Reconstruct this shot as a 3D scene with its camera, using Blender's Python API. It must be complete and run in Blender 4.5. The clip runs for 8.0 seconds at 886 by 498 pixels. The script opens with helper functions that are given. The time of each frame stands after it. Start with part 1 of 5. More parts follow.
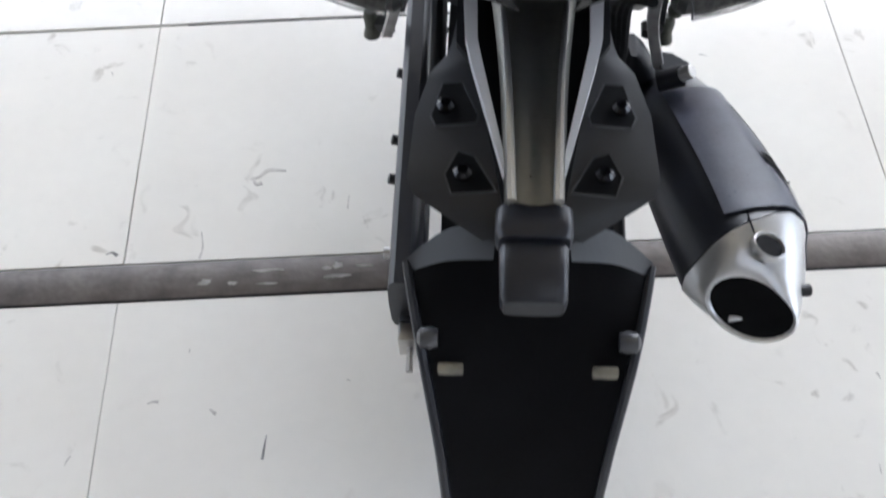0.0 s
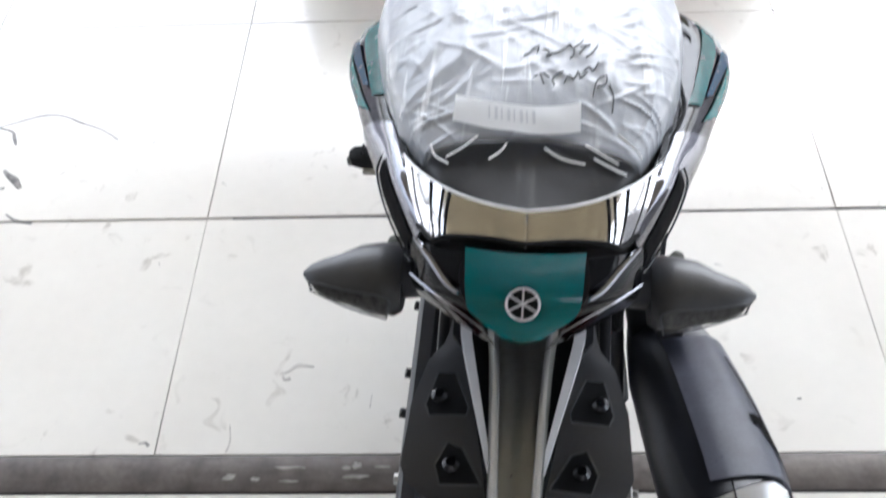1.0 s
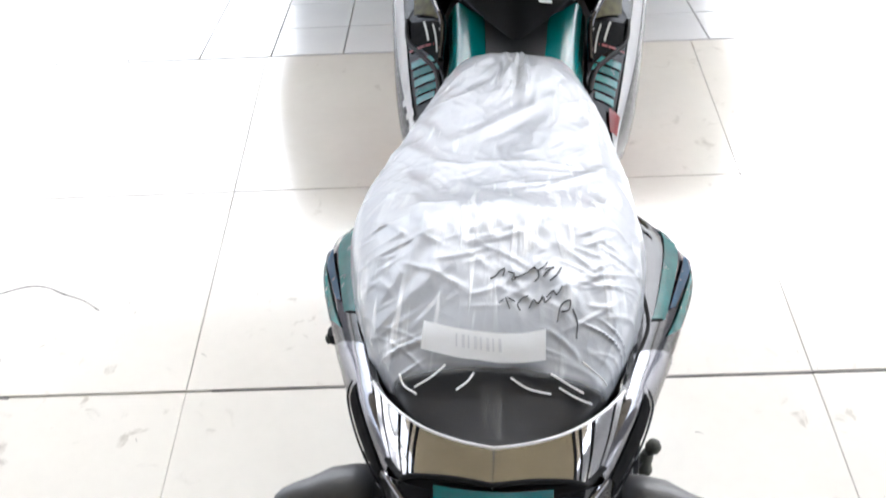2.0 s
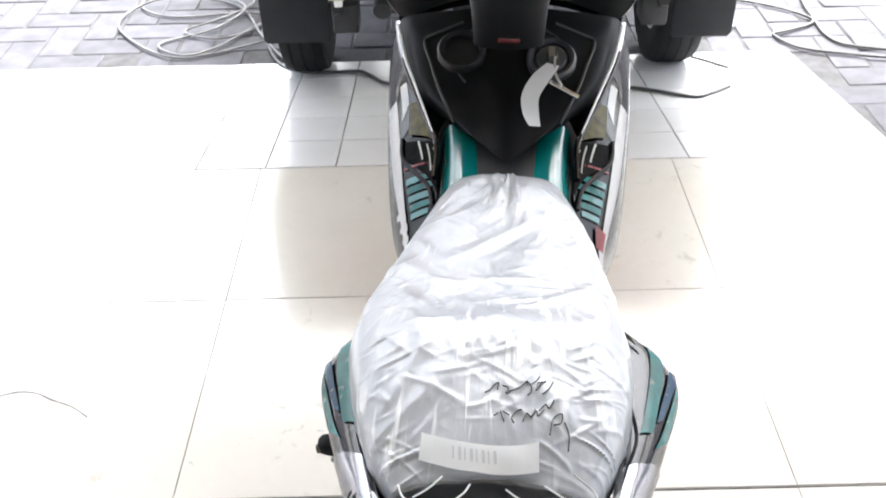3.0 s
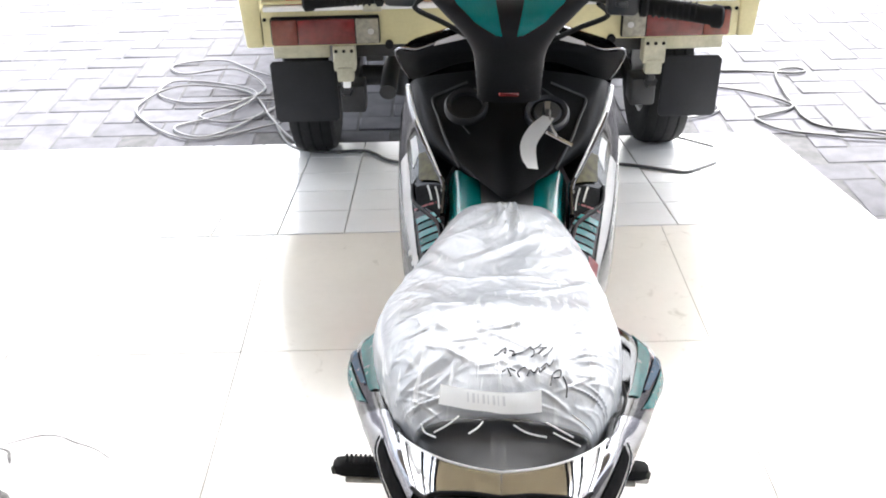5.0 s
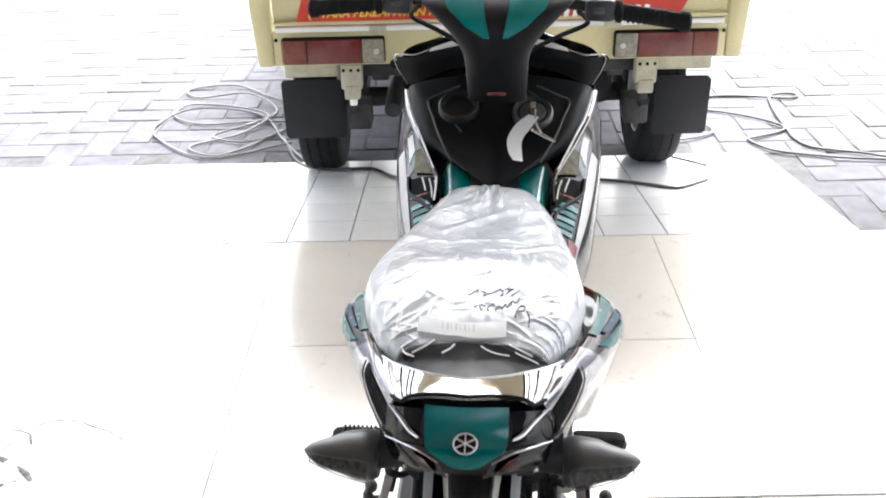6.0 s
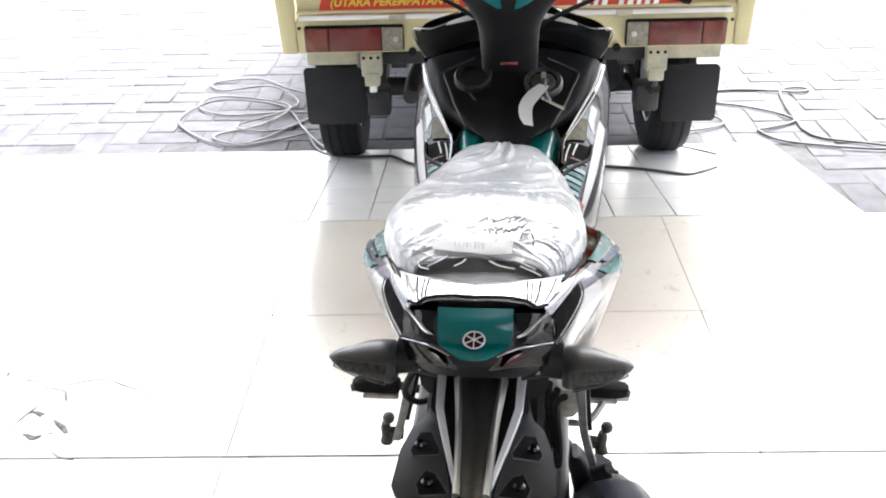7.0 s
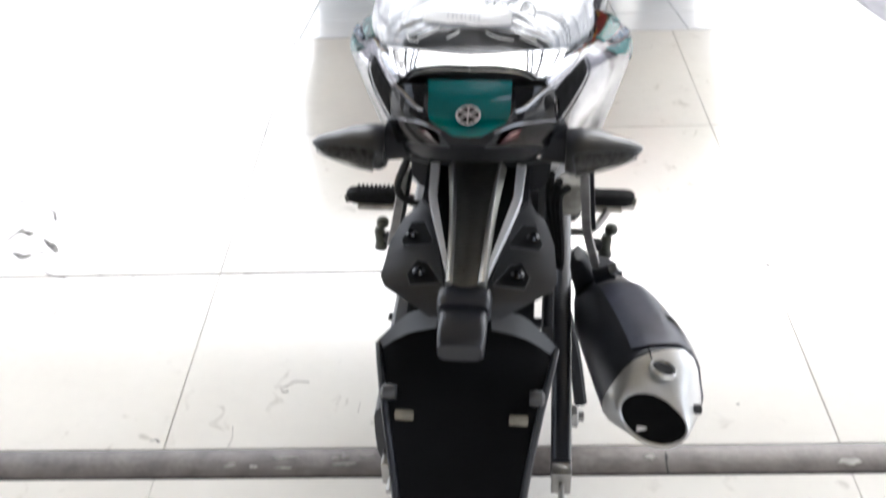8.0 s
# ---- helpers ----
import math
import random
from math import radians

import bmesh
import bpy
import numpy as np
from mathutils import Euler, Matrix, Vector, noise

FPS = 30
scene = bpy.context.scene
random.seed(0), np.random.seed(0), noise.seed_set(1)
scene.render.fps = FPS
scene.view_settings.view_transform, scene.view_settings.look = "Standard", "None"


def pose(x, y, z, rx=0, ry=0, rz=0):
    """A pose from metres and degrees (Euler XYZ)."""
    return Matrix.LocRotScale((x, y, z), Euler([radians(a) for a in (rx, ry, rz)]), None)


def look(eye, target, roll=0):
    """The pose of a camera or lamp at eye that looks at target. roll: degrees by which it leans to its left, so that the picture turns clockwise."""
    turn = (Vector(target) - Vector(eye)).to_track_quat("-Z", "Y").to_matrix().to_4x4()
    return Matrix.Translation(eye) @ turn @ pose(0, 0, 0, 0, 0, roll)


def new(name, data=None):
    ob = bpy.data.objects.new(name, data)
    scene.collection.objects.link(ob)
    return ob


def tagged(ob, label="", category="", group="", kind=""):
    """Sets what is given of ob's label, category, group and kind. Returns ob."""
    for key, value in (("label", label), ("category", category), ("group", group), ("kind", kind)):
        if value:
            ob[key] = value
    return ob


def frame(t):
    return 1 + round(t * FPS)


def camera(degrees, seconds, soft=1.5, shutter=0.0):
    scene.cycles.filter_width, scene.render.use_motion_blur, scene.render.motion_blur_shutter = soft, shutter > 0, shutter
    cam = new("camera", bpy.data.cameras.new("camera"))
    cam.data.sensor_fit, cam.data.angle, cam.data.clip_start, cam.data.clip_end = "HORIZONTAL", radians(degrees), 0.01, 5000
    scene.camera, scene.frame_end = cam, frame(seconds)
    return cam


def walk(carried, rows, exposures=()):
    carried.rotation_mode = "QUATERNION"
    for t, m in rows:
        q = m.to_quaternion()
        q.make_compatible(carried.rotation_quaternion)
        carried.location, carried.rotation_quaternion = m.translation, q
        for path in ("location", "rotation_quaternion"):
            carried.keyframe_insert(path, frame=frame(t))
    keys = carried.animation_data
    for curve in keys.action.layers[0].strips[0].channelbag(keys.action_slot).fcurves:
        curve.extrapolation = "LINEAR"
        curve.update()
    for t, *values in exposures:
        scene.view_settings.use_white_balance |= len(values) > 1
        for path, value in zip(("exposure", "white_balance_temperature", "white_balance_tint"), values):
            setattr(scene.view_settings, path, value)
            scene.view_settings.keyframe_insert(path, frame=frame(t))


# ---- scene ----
from mathutils.bvhtree import BVHTree

cam = camera(50.1, 8.0, soft=1.9, shutter=0.35)
PATH = [
    (0, (-0.11, -0.659, 1.246), (-0.108, 0.378, -0.464), -2.6),
    (0.5, (-0.083, -0.614, 1.319), (-0.154, 0.494, -0.344), -4.4),
    (1, (-0.063, -0.59, 1.378), (-0.151, 0.658, -0.182), -4.0),
    (1.5, (-0.047, -0.562, 1.419), (-0.118, 0.807, -0.038), -3.7),
    (2, (-0.047, -0.545, 1.438), (-0.099, 0.906, 0.062), -3.4),
    (2.2, (-0.049, -0.544, 1.442), (-0.093, 0.944, 0.106), -3.0),
    (3.3, (-0.062, -0.599, 1.476), (-0.068, 1.033, 0.319), -1.4),
    (3.5, (-0.065, -0.624, 1.476), (-0.072, 1.032, 0.354), -1.3),
    (4, (-0.069, -0.688, 1.478), (-0.082, 1.005, 0.413), -1.4),
    (4.2, (-0.072, -0.702, 1.465), (-0.082, 1.0, 0.414), -1.2),
    (5.3, (-0.079, -0.792, 1.46), (-0.075, 0.934, 0.45), -1.5),
    (5.5, (-0.074, -0.829, 1.465), (-0.074, 0.909, 0.476), -1.6),
    (6, (-0.046, -0.922, 1.448), (-0.066, 0.832, 0.488), -1.5),
    (6.5, (-0.036, -1.016, 1.43), (-0.077, 0.748, 0.489), -1.6),
    (7, (-0.041, -1.065, 1.413), (-0.097, 0.698, 0.471), -1.7),
    (7.5, (-0.032, -1.06, 1.383), (-0.098, 0.66, 0.364), -2.3),
    (7.7, (-0.033, -1.061, 1.363), (-0.096, 0.624, 0.288), -2.7),
    (7.8, (-0.029, -1.051, 1.338), (-0.098, 0.611, 0.228), -3.0),
    (7.9, (-0.03, -1.035, 1.326), (-0.101, 0.584, 0.154), -2.7),
    (8, (-0.032, -1.025, 1.308), (-0.102, 0.558, 0.088), -2.5),
]
EXPOSURES = [(0.0, 2.84, 5800, 10), (0.5, 2.88, 5800, 10), (1.0, 2.95, 5900, 10), (2.0, 3.08, 6100, 10), (3.5, 3.22, 6250, 10), (7.5, 3.22, 6250, 10), (8.0, 3.05, 6150, 10)]
walk(cam, [(t, look(eye, target, roll)) for t, eye, target, roll in PATH], EXPOSURES)

# ---- light: bright overcast day outside, showroom roof over the floor ----
world = bpy.data.worlds.new("sky")
scene.world = world
world.use_nodes = True
wn, wl = world.node_tree.nodes, world.node_tree.links
sky = wn.new("ShaderNodeTexSky")
sky.sky_type = "NISHITA"
sky.sun_disc = False
sky.sun_elevation, sky.sun_rotation = radians(55), radians(20)
sky.air_density, sky.dust_density, sky.ozone_density = 1.0, 6.0, 0.5
pale = wn.new("ShaderNodeHueSaturation")
pale.inputs["Saturation"].default_value = 0.35
wl.new(sky.outputs[0], pale.inputs["Color"])
wl.new(pale.outputs[0], wn["Background"].inputs["Color"])
wn["Background"].inputs["Strength"].default_value = 0.15
sun_data = bpy.data.lights.new("sun", "SUN")
sun_data.energy, sun_data.angle, sun_data.color = 1.2, radians(12), (1.0, 0.98, 0.95)
sun = new("sun", sun_data)
sun.matrix_world = look((3, 8, 12), (0, 0, 0))


# ---- materials ----
def surface(name, color, rough=0.5, metal=0.0, var=0.12, scale=6.0, fine=90.0, bump=0.05, coat=0.0, spec=0.5, color2=None, alpha=1.0, per=0.0, spots=0.0):
    m = bpy.data.materials.new(name)
    m.use_nodes = True
    n, l = m.node_tree.nodes, m.node_tree.links
    b = n["Principled BSDF"]
    tc = n.new("ShaderNodeTexCoord")
    big = n.new("ShaderNodeTexNoise")
    big.inputs["Scale"].default_value, big.inputs["Detail"].default_value = scale, 5
    small = n.new("ShaderNodeTexNoise")
    small.inputs["Scale"].default_value, small.inputs["Detail"].default_value = fine, 3
    place = n.new("ShaderNodeNewGeometry").outputs["Position"] if spots else tc.outputs["Object"]
    for t in (big, small):
        l.new(place, t.inputs["Vector"])
    ramp = n.new("ShaderNodeValToRGB")
    c2 = color2 or tuple(max(0.0, c * (1 - 2.2 * var)) for c in color)
    ramp.color_ramp.elements[0].position, ramp.color_ramp.elements[1].position = 0.32, 0.62
    ramp.color_ramp.elements[0].color, ramp.color_ramp.elements[1].color = (*c2, 1), (*color, 1)
    l.new(big.outputs["Fac"], ramp.inputs["Fac"])
    mix = n.new("ShaderNodeMix")
    mix.data_type, mix.blend_type = "RGBA", "MULTIPLY"
    mix.inputs["Factor"].default_value = min(1.0, var * 2)
    l.new(ramp.outputs["Color"], mix.inputs[6])
    l.new(small.outputs["Fac"], mix.inputs[7])
    out = mix.outputs[2]
    if spots:  # smudges and specks, gathered in dirtier patches
        fleck, patch = n.new("ShaderNodeTexNoise"), n.new("ShaderNodeTexNoise")
        fleck.inputs["Scale"].default_value, fleck.inputs["Detail"].default_value, fleck.inputs["Distortion"].default_value = 21, 6, 0.8
        patch.inputs["Scale"].default_value, patch.inputs["Detail"].default_value = 3.2, 3
        dirt = n.new("ShaderNodeMath")
        dirt.operation = "MULTIPLY"
        for k, (t, low, high) in enumerate(((fleck, 0.60, 0.74), (patch, 0.42, 0.66))):
            l.new(place, t.inputs["Vector"])
            r = n.new("ShaderNodeMapRange")
            r.interpolation_type = "SMOOTHSTEP"
            r.inputs["From Min"].default_value, r.inputs["From Max"].default_value = low, high
            l.new(t.outputs["Fac"], r.inputs["Value"])
            l.new(r.outputs[0], dirt.inputs[k])
        dim = n.new("ShaderNodeMix")
        dim.data_type, dim.blend_type = "RGBA", "MULTIPLY"
        dim.inputs[7].default_value = (1 - spots, 1 - 1.05 * spots, 1 - 1.1 * spots, 1)
        l.new(dirt.outputs[0], dim.inputs["Factor"])
        l.new(out, dim.inputs[6])
        out = dim.outputs[2]
    if per:
        info = n.new("ShaderNodeObjectInfo")
        rng = n.new("ShaderNodeMapRange")
        rng.inputs["To Min"].default_value, rng.inputs["To Max"].default_value = 1 - per, 1 + per
        l.new(info.outputs["Random"], rng.inputs["Value"])
        hv = n.new("ShaderNodeHueSaturation")
        l.new(rng.outputs[0], hv.inputs["Value"])
        l.new(out, hv.inputs["Color"])
        out = hv.outputs[0]
    l.new(out, b.inputs["Base Color"])
    rr = n.new("ShaderNodeMapRange")
    rr.inputs["To Min"].default_value, rr.inputs["To Max"].default_value = max(0.0, rough * 0.8), min(1.0, rough * 1.25)
    l.new(small.outputs["Fac"], rr.inputs["Value"])
    l.new(rr.outputs[0], b.inputs["Roughness"])
    if bump:
        bp = n.new("ShaderNodeBump")
        bp.inputs["Strength"].default_value, bp.inputs["Distance"].default_value = bump, 0.002
        l.new(small.outputs["Fac"], bp.inputs["Height"])
        l.new(bp.outputs[0], b.inputs["Normal"])
    b.inputs["Metallic"].default_value = metal
    b.inputs["Coat Weight"].default_value, b.inputs["Coat Roughness"].default_value = coat, 0.03
    b.inputs["Specular IOR Level"].default_value = spec
    b.inputs["Alpha"].default_value = alpha
    return m


M_TILE = surface("cream_tile", (0.77, 0.75, 0.70), 0.15, var=0.03, scale=2.4, fine=40, bump=0.01, spec=0.6, color2=(0.715, 0.69, 0.64), per=0.012, spots=0.30)
M_GROUT = surface("grout", (0.54, 0.515, 0.47), 0.85, var=0.15)
M_GROOVE = surface("dark_groove_and_shadow", (0.025, 0.022, 0.021), 0.8, var=0.3, scale=60, bump=0.2)
M_STRIP = surface("worn_brown_strip", (0.15, 0.13, 0.118), 0.45, metal=0.2, var=0.25, scale=22, fine=90, bump=0.3, color2=(0.085, 0.072, 0.066))
M_PALE = surface("pale_scuff", (0.45, 0.43, 0.40), 0.7, var=0.2, scale=40)
M_GREYTILE = surface("pale_grey_tile", (0.78, 0.79, 0.80), 0.24, var=0.015, scale=8, fine=60, bump=0.03, per=0.03)
M_PAVER = surface("grey_paver", (0.096, 0.095, 0.113), 0.85, var=0.16, scale=11, fine=160, bump=0.4, per=0.17)
M_JOINT = surface("sandy_joint", (0.080, 0.079, 0.084), 0.95, var=0.2, scale=20, bump=0.4)
M_GROUND = surface("pale_concrete_ground", (0.42, 0.41, 0.40), 0.9, var=0.15, scale=1.2, fine=40, bump=0.3)
M_CEILING = surface("tan_roof_boards", (0.34, 0.29, 0.20), 0.7, var=0.12, scale=2, bump=0.2)
M_DECAL = surface("teal_decal", (0.01, 0.25, 0.245), 0.25, var=0.12, scale=30, bump=0.0, spec=0.4)
M_PLASTER = surface("grey_plaster", (0.40, 0.40, 0.41), 0.8, var=0.05, scale=2, bump=0.1)
M_GRIME = surface("grimy_joint", (0.32, 0.305, 0.29), 0.8, var=0.35, scale=18, fine=60, bump=0.1)
M_DIRT = surface("floor_dirt", (0.40, 0.39, 0.375), 0.8, var=0.3, scale=50)
M_FAINT = surface("faint_stain", (0.69, 0.66, 0.615), 0.6, var=0.2, scale=60)
M_GLOSS = surface("gloss_black_paint", (0.006, 0.006, 0.008), 0.05, var=0.1, bump=0.0, coat=0.35, spec=0.4)
M_FAIRING = surface("black_fairing_paint", (0.006, 0.006, 0.008), 0.10, var=0.1, bump=0.0, spec=0.22)
M_MATTE = surface("matte_black_plastic", (0.0105, 0.0112, 0.0150), 0.5, var=0.15, scale=12, fine=300, bump=0.15, spec=0.35)
M_SATIN = surface("satin_black_plastic", (0.016, 0.018, 0.026), 0.36, var=0.15, scale=12, fine=300, bump=0.08, spec=0.6)
M_MUFFLER = surface("dark_blue_grey_heat_shield", (0.13, 0.14, 0.19), 0.30, var=0.15, scale=14, fine=250, bump=0.08)
# near black: stands for shade in recesses and the exhaust bore, besides black parts
M_DEEP = surface("black_and_recess_shade", (0.004, 0.004, 0.005), 0.8, var=0.2, spec=0.2)
M_ALLOY = surface("pale_cast_alloy", (0.50, 0.48, 0.42), 0.5, metal=0.2, var=0.2, scale=50, bump=0.1)
M_STAY = surface("silver_painted_stay", (0.42, 0.41, 0.40), 0.38, metal=0.4, var=0.15, scale=40, bump=0.05)
M_GUARD = surface("grey_satin_plastic", (0.048, 0.050, 0.056), 0.40, var=0.12, scale=14, fine=320, bump=0.06, spec=1.0)
M_PEG = surface("aged_grey_peg", (0.105, 0.11, 0.085), 0.6, var=0.25, scale=60, fine=300, bump=0.15)
M_RUBBER = surface("black_rubber", (0.009, 0.009, 0.0095), 0.75, var=0.2, scale=30, bump=0.2, spec=0.25)
M_COVER = surface("dull_black_cover", (0.010, 0.010, 0.012), 0.6, var=0.15, scale=12, fine=300, bump=0.12, spec=0.18)
M_VINYL = surface("black_seat_vinyl", (0.010, 0.010, 0.012), 0.36, var=0.10, fine=500, bump=0.05, spec=0.3)
M_TEAL = surface("teal_paint", (0.0, 0.29, 0.29), 0.22, var=0.06, bump=0.0, coat=0.45)
M_TEALGLOSS = surface("lacquered_teal_paint", (0.0, 0.24, 0.25), 0.12, var=0.05, bump=0.0, coat=1.0)
M_TEALGLOSS.node_tree.nodes["Principled BSDF"].inputs["Coat IOR"].default_value = 1.6
M_WHITE = surface("white_paint_and_lit_ledge", (0.78, 0.78, 0.78), 0.2, var=0.04, bump=0.0, coat=0.6)
M_RED = surface("red_decal", (0.40, 0.02, 0.025), 0.3, var=0.1, bump=0.0)
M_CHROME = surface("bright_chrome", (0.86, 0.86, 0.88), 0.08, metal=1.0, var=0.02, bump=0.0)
M_BLUE = surface("blue_decal", (0.006, 0.09, 0.19), 0.25, var=0.08, bump=0.0, spec=0.3)
M_LENSGREY = surface("grey_indicator_lens", (0.10, 0.097, 0.088), 0.14, var=0.25, scale=200, fine=600, bump=0.25, coat=0.6)
M_PRINT = surface("faint_grey_print", (0.76, 0.76, 0.77), 0.6, var=0.1, bump=0.0)
M_SILVERPAINT = surface("silver_grey_paint", (0.34, 0.34, 0.37), 0.09, metal=0.9, var=0.04, bump=0.0, coat=0.4)
M_CAP = surface("brushed_silver_cap", (0.72, 0.72, 0.71), 0.3, metal=0.55, var=0.06, fine=250, bump=0.04)
M_STRIPE = surface("pale_silver_paint", (0.88, 0.88, 0.89), 0.3, metal=0.0, var=0.05, bump=0.0)
M_GREYTRIM = surface("gunmetal_trim", (0.46, 0.46, 0.42), 0.30, metal=0.85, var=0.1, fine=200, bump=0.03)
M_SILVER = surface("satin_silver", (0.62, 0.62, 0.61), 0.3, metal=0.9, var=0.08, fine=250, bump=0.03)
M_STEEL = surface("zinc_steel", (0.55, 0.54, 0.52), 0.35, metal=1.0, var=0.15, bump=0.05)
M_ENGINE = surface("dark_engine_casting", (0.06, 0.06, 0.062), 0.5, metal=0.4, var=0.2, bump=0.2)
M_SMOKE = surface("smoked_lens", (0.050, 0.050, 0.050), 0.40, var=0.15, scale=40, fine=500, bump=0.10, coat=0.08)
M_AMBER = surface("amber_lens", (0.21, 0.18, 0.055), 0.3, var=0.2, scale=60, bump=0.0, spec=0.2)
M_CLEAR = surface("clear_tail_lens", (0.86, 0.83, 0.76), 0.05, metal=1.0, var=0.03, scale=30, bump=0.0, coat=0.3)
M_GREYPANEL = surface("dark_grey_panel", (0.055, 0.057, 0.06), 0.45, var=0.1, fine=300, bump=0.1)
M_PAPER = surface("white_paper", (0.92, 0.92, 0.91), 0.4, var=0.03, bump=0.02)
M_INK = surface("black_ink", (0.03, 0.03, 0.035), 0.6, var=0.05, bump=0.0)
M_CREAM = surface("cream_truck_paint", (0.66, 0.60, 0.33), 0.3, var=0.08, scale=4, bump=0.02, coat=0.3)
M_CREAMDUST = surface("dusty_cream_paint", (0.60, 0.58, 0.44), 0.5, var=0.15, scale=12, bump=0.1)
M_LAMPRED = surface("red_lamp_lens", (0.155, 0.014, 0.014), 0.18, var=0.12, scale=50, coat=0.5, bump=0.03)
M_LAMPORANGE = surface("orange_lamp_lens", (0.19, 0.036, 0.020), 0.18, var=0.12, scale=50, coat=0.5, bump=0.03)
M_LAMPCLEAR = surface("clear_lamp_lens", (0.30, 0.28, 0.22), 0.15, var=0.15, scale=60, coat=0.5, bump=0.03)
M_BANNER = surface("red_banner_vinyl", (0.62, 0.05, 0.03), 0.5, var=0.08, bump=0.05)
M_YELLOW = surface("yellow_lettering", (0.80, 0.55, 0.05), 0.5, var=0.05, bump=0.0)
M_FLAP = surface("dark_grey_mud_flap", (0.014, 0.015, 0.018), 0.6, var=0.15, scale=8, bump=0.1, spec=0.3)
M_HOSE = surface("grey_cable", (0.10, 0.10, 0.10), 0.5, var=0.15, scale=20)
M_PALEHOSE = surface("pale_grey_hose", (0.20, 0.20, 0.21), 0.45, var=0.12, scale=20)


def film_material():
    """Milky clear film: highlights painted white along its folds, clear where it is pulled tight over the seat's tail.
    """
    m = bpy.data.materials.new("clear_plastic_film")
    m.use_nodes = True
    n, l = m.node_tree.nodes, m.node_tree.links
    b = n["Principled BSDF"]
    tc = n.new("ShaderNodeTexCoord")
    sep = n.new("ShaderNodeSeparateXYZ")
    l.new(tc.outputs["Object"], sep.inputs[0])
    hem = n.new("ShaderNodeMapRange")
    hem.inputs["From Min"].default_value, hem.inputs["From Max"].default_value = -0.096, -0.084
    ragged = n.new("ShaderNodeTexNoise")
    ragged.inputs["Scale"].default_value, ragged.inputs["Detail"].default_value = 13, 2
    l.new(tc.outputs["Object"], ragged.inputs["Vector"])

    def maths(op, a, c):
        q = n.new("ShaderNodeMath")
        q.operation = op
        for k, v in enumerate((a, c)):
            if isinstance(v, float):
                q.inputs[k].default_value = v
            else:
                l.new(v, q.inputs[k])
        return q.outputs[0]

    def folds(turn, stretch, size, low, high):
        mp = n.new("ShaderNodeMapping")
        mp.inputs["Rotation"].default_value = (0, 0, radians(turn))
        mp.inputs["Scale"].default_value = stretch
        l.new(tc.outputs["Object"], mp.inputs["Vector"])
        t = n.new("ShaderNodeTexNoise")
        t.inputs["Scale"].default_value, t.inputs["Detail"].default_value, t.inputs["Distortion"].default_value = size, 2, 0.35
        l.new(mp.outputs[0], t.inputs["Vector"])
        r = n.new("ShaderNodeMapRange")
        r.interpolation_type = "SMOOTHSTEP"
        r.inputs["From Min"].default_value, r.inputs["From Max"].default_value = low, high
        l.new(t.outputs["Fac"], r.inputs["Value"])
        return r.outputs[0]

    bow = maths("MULTIPLY", maths("MULTIPLY", sep.outputs["X"], sep.outputs["X"]), 1.2)
    l.new(maths("ADD", maths("ADD", sep.outputs["Y"], bow), maths("MULTIPLY", maths("SUBTRACT", ragged.outputs["Fac"], 0.5), 0.022)), hem.inputs["Value"])
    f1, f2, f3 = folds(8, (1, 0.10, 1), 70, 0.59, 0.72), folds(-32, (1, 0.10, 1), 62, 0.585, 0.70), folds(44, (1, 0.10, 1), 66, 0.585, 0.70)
    patchy = n.new("ShaderNodeTexNoise")
    patchy.inputs["Scale"].default_value, patchy.inputs["Detail"].default_value = 9, 2
    l.new(tc.outputs["Object"], patchy.inputs["Vector"])
    zone = n.new("ShaderNodeMapRange")
    zone.inputs["From Min"].default_value, zone.inputs["From Max"].default_value = 0.42, 0.64
    l.new(patchy.outputs["Fac"], zone.inputs["Value"])
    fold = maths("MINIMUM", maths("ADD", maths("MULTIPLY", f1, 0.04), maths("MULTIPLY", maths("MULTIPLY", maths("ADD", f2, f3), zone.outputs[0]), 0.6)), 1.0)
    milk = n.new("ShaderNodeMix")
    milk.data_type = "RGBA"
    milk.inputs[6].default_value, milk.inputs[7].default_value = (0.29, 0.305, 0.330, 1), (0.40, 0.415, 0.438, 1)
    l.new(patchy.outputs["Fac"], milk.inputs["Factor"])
    # near white mixed in along folds puts their shine into the colour
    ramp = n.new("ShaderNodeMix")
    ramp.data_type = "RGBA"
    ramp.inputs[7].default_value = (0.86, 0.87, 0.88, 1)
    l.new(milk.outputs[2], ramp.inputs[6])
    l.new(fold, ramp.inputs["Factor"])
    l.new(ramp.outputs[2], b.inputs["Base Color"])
    alpha = maths("ADD", maths("MULTIPLY", hem.outputs[0], 0.96), maths("ADD", maths("MULTIPLY", fold, 0.16), 0.05))
    l.new(maths("MINIMUM", alpha, 1.0), b.inputs["Alpha"])
    bp = n.new("ShaderNodeBump")
    bp.inputs["Strength"].default_value, bp.inputs["Distance"].default_value = 0.32, 0.006
    # crumpled facets: cells with sharp edges, bent by a slow noise
    bend = n.new("ShaderNodeTexNoise")
    bend.inputs["Scale"].default_value, bend.inputs["Detail"].default_value = 11, 2
    l.new(tc.outputs["Object"], bend.inputs["Vector"])
    spot = n.new("ShaderNodeVectorMath")
    spot.operation = "MULTIPLY_ADD"
    spot.inputs[1].default_value = (0.05, 0.05, 0.05)
    l.new(bend.outputs["Color"], spot.inputs[0])
    l.new(tc.outputs["Object"], spot.inputs[2])
    height = maths("MULTIPLY", fold, 0.5)
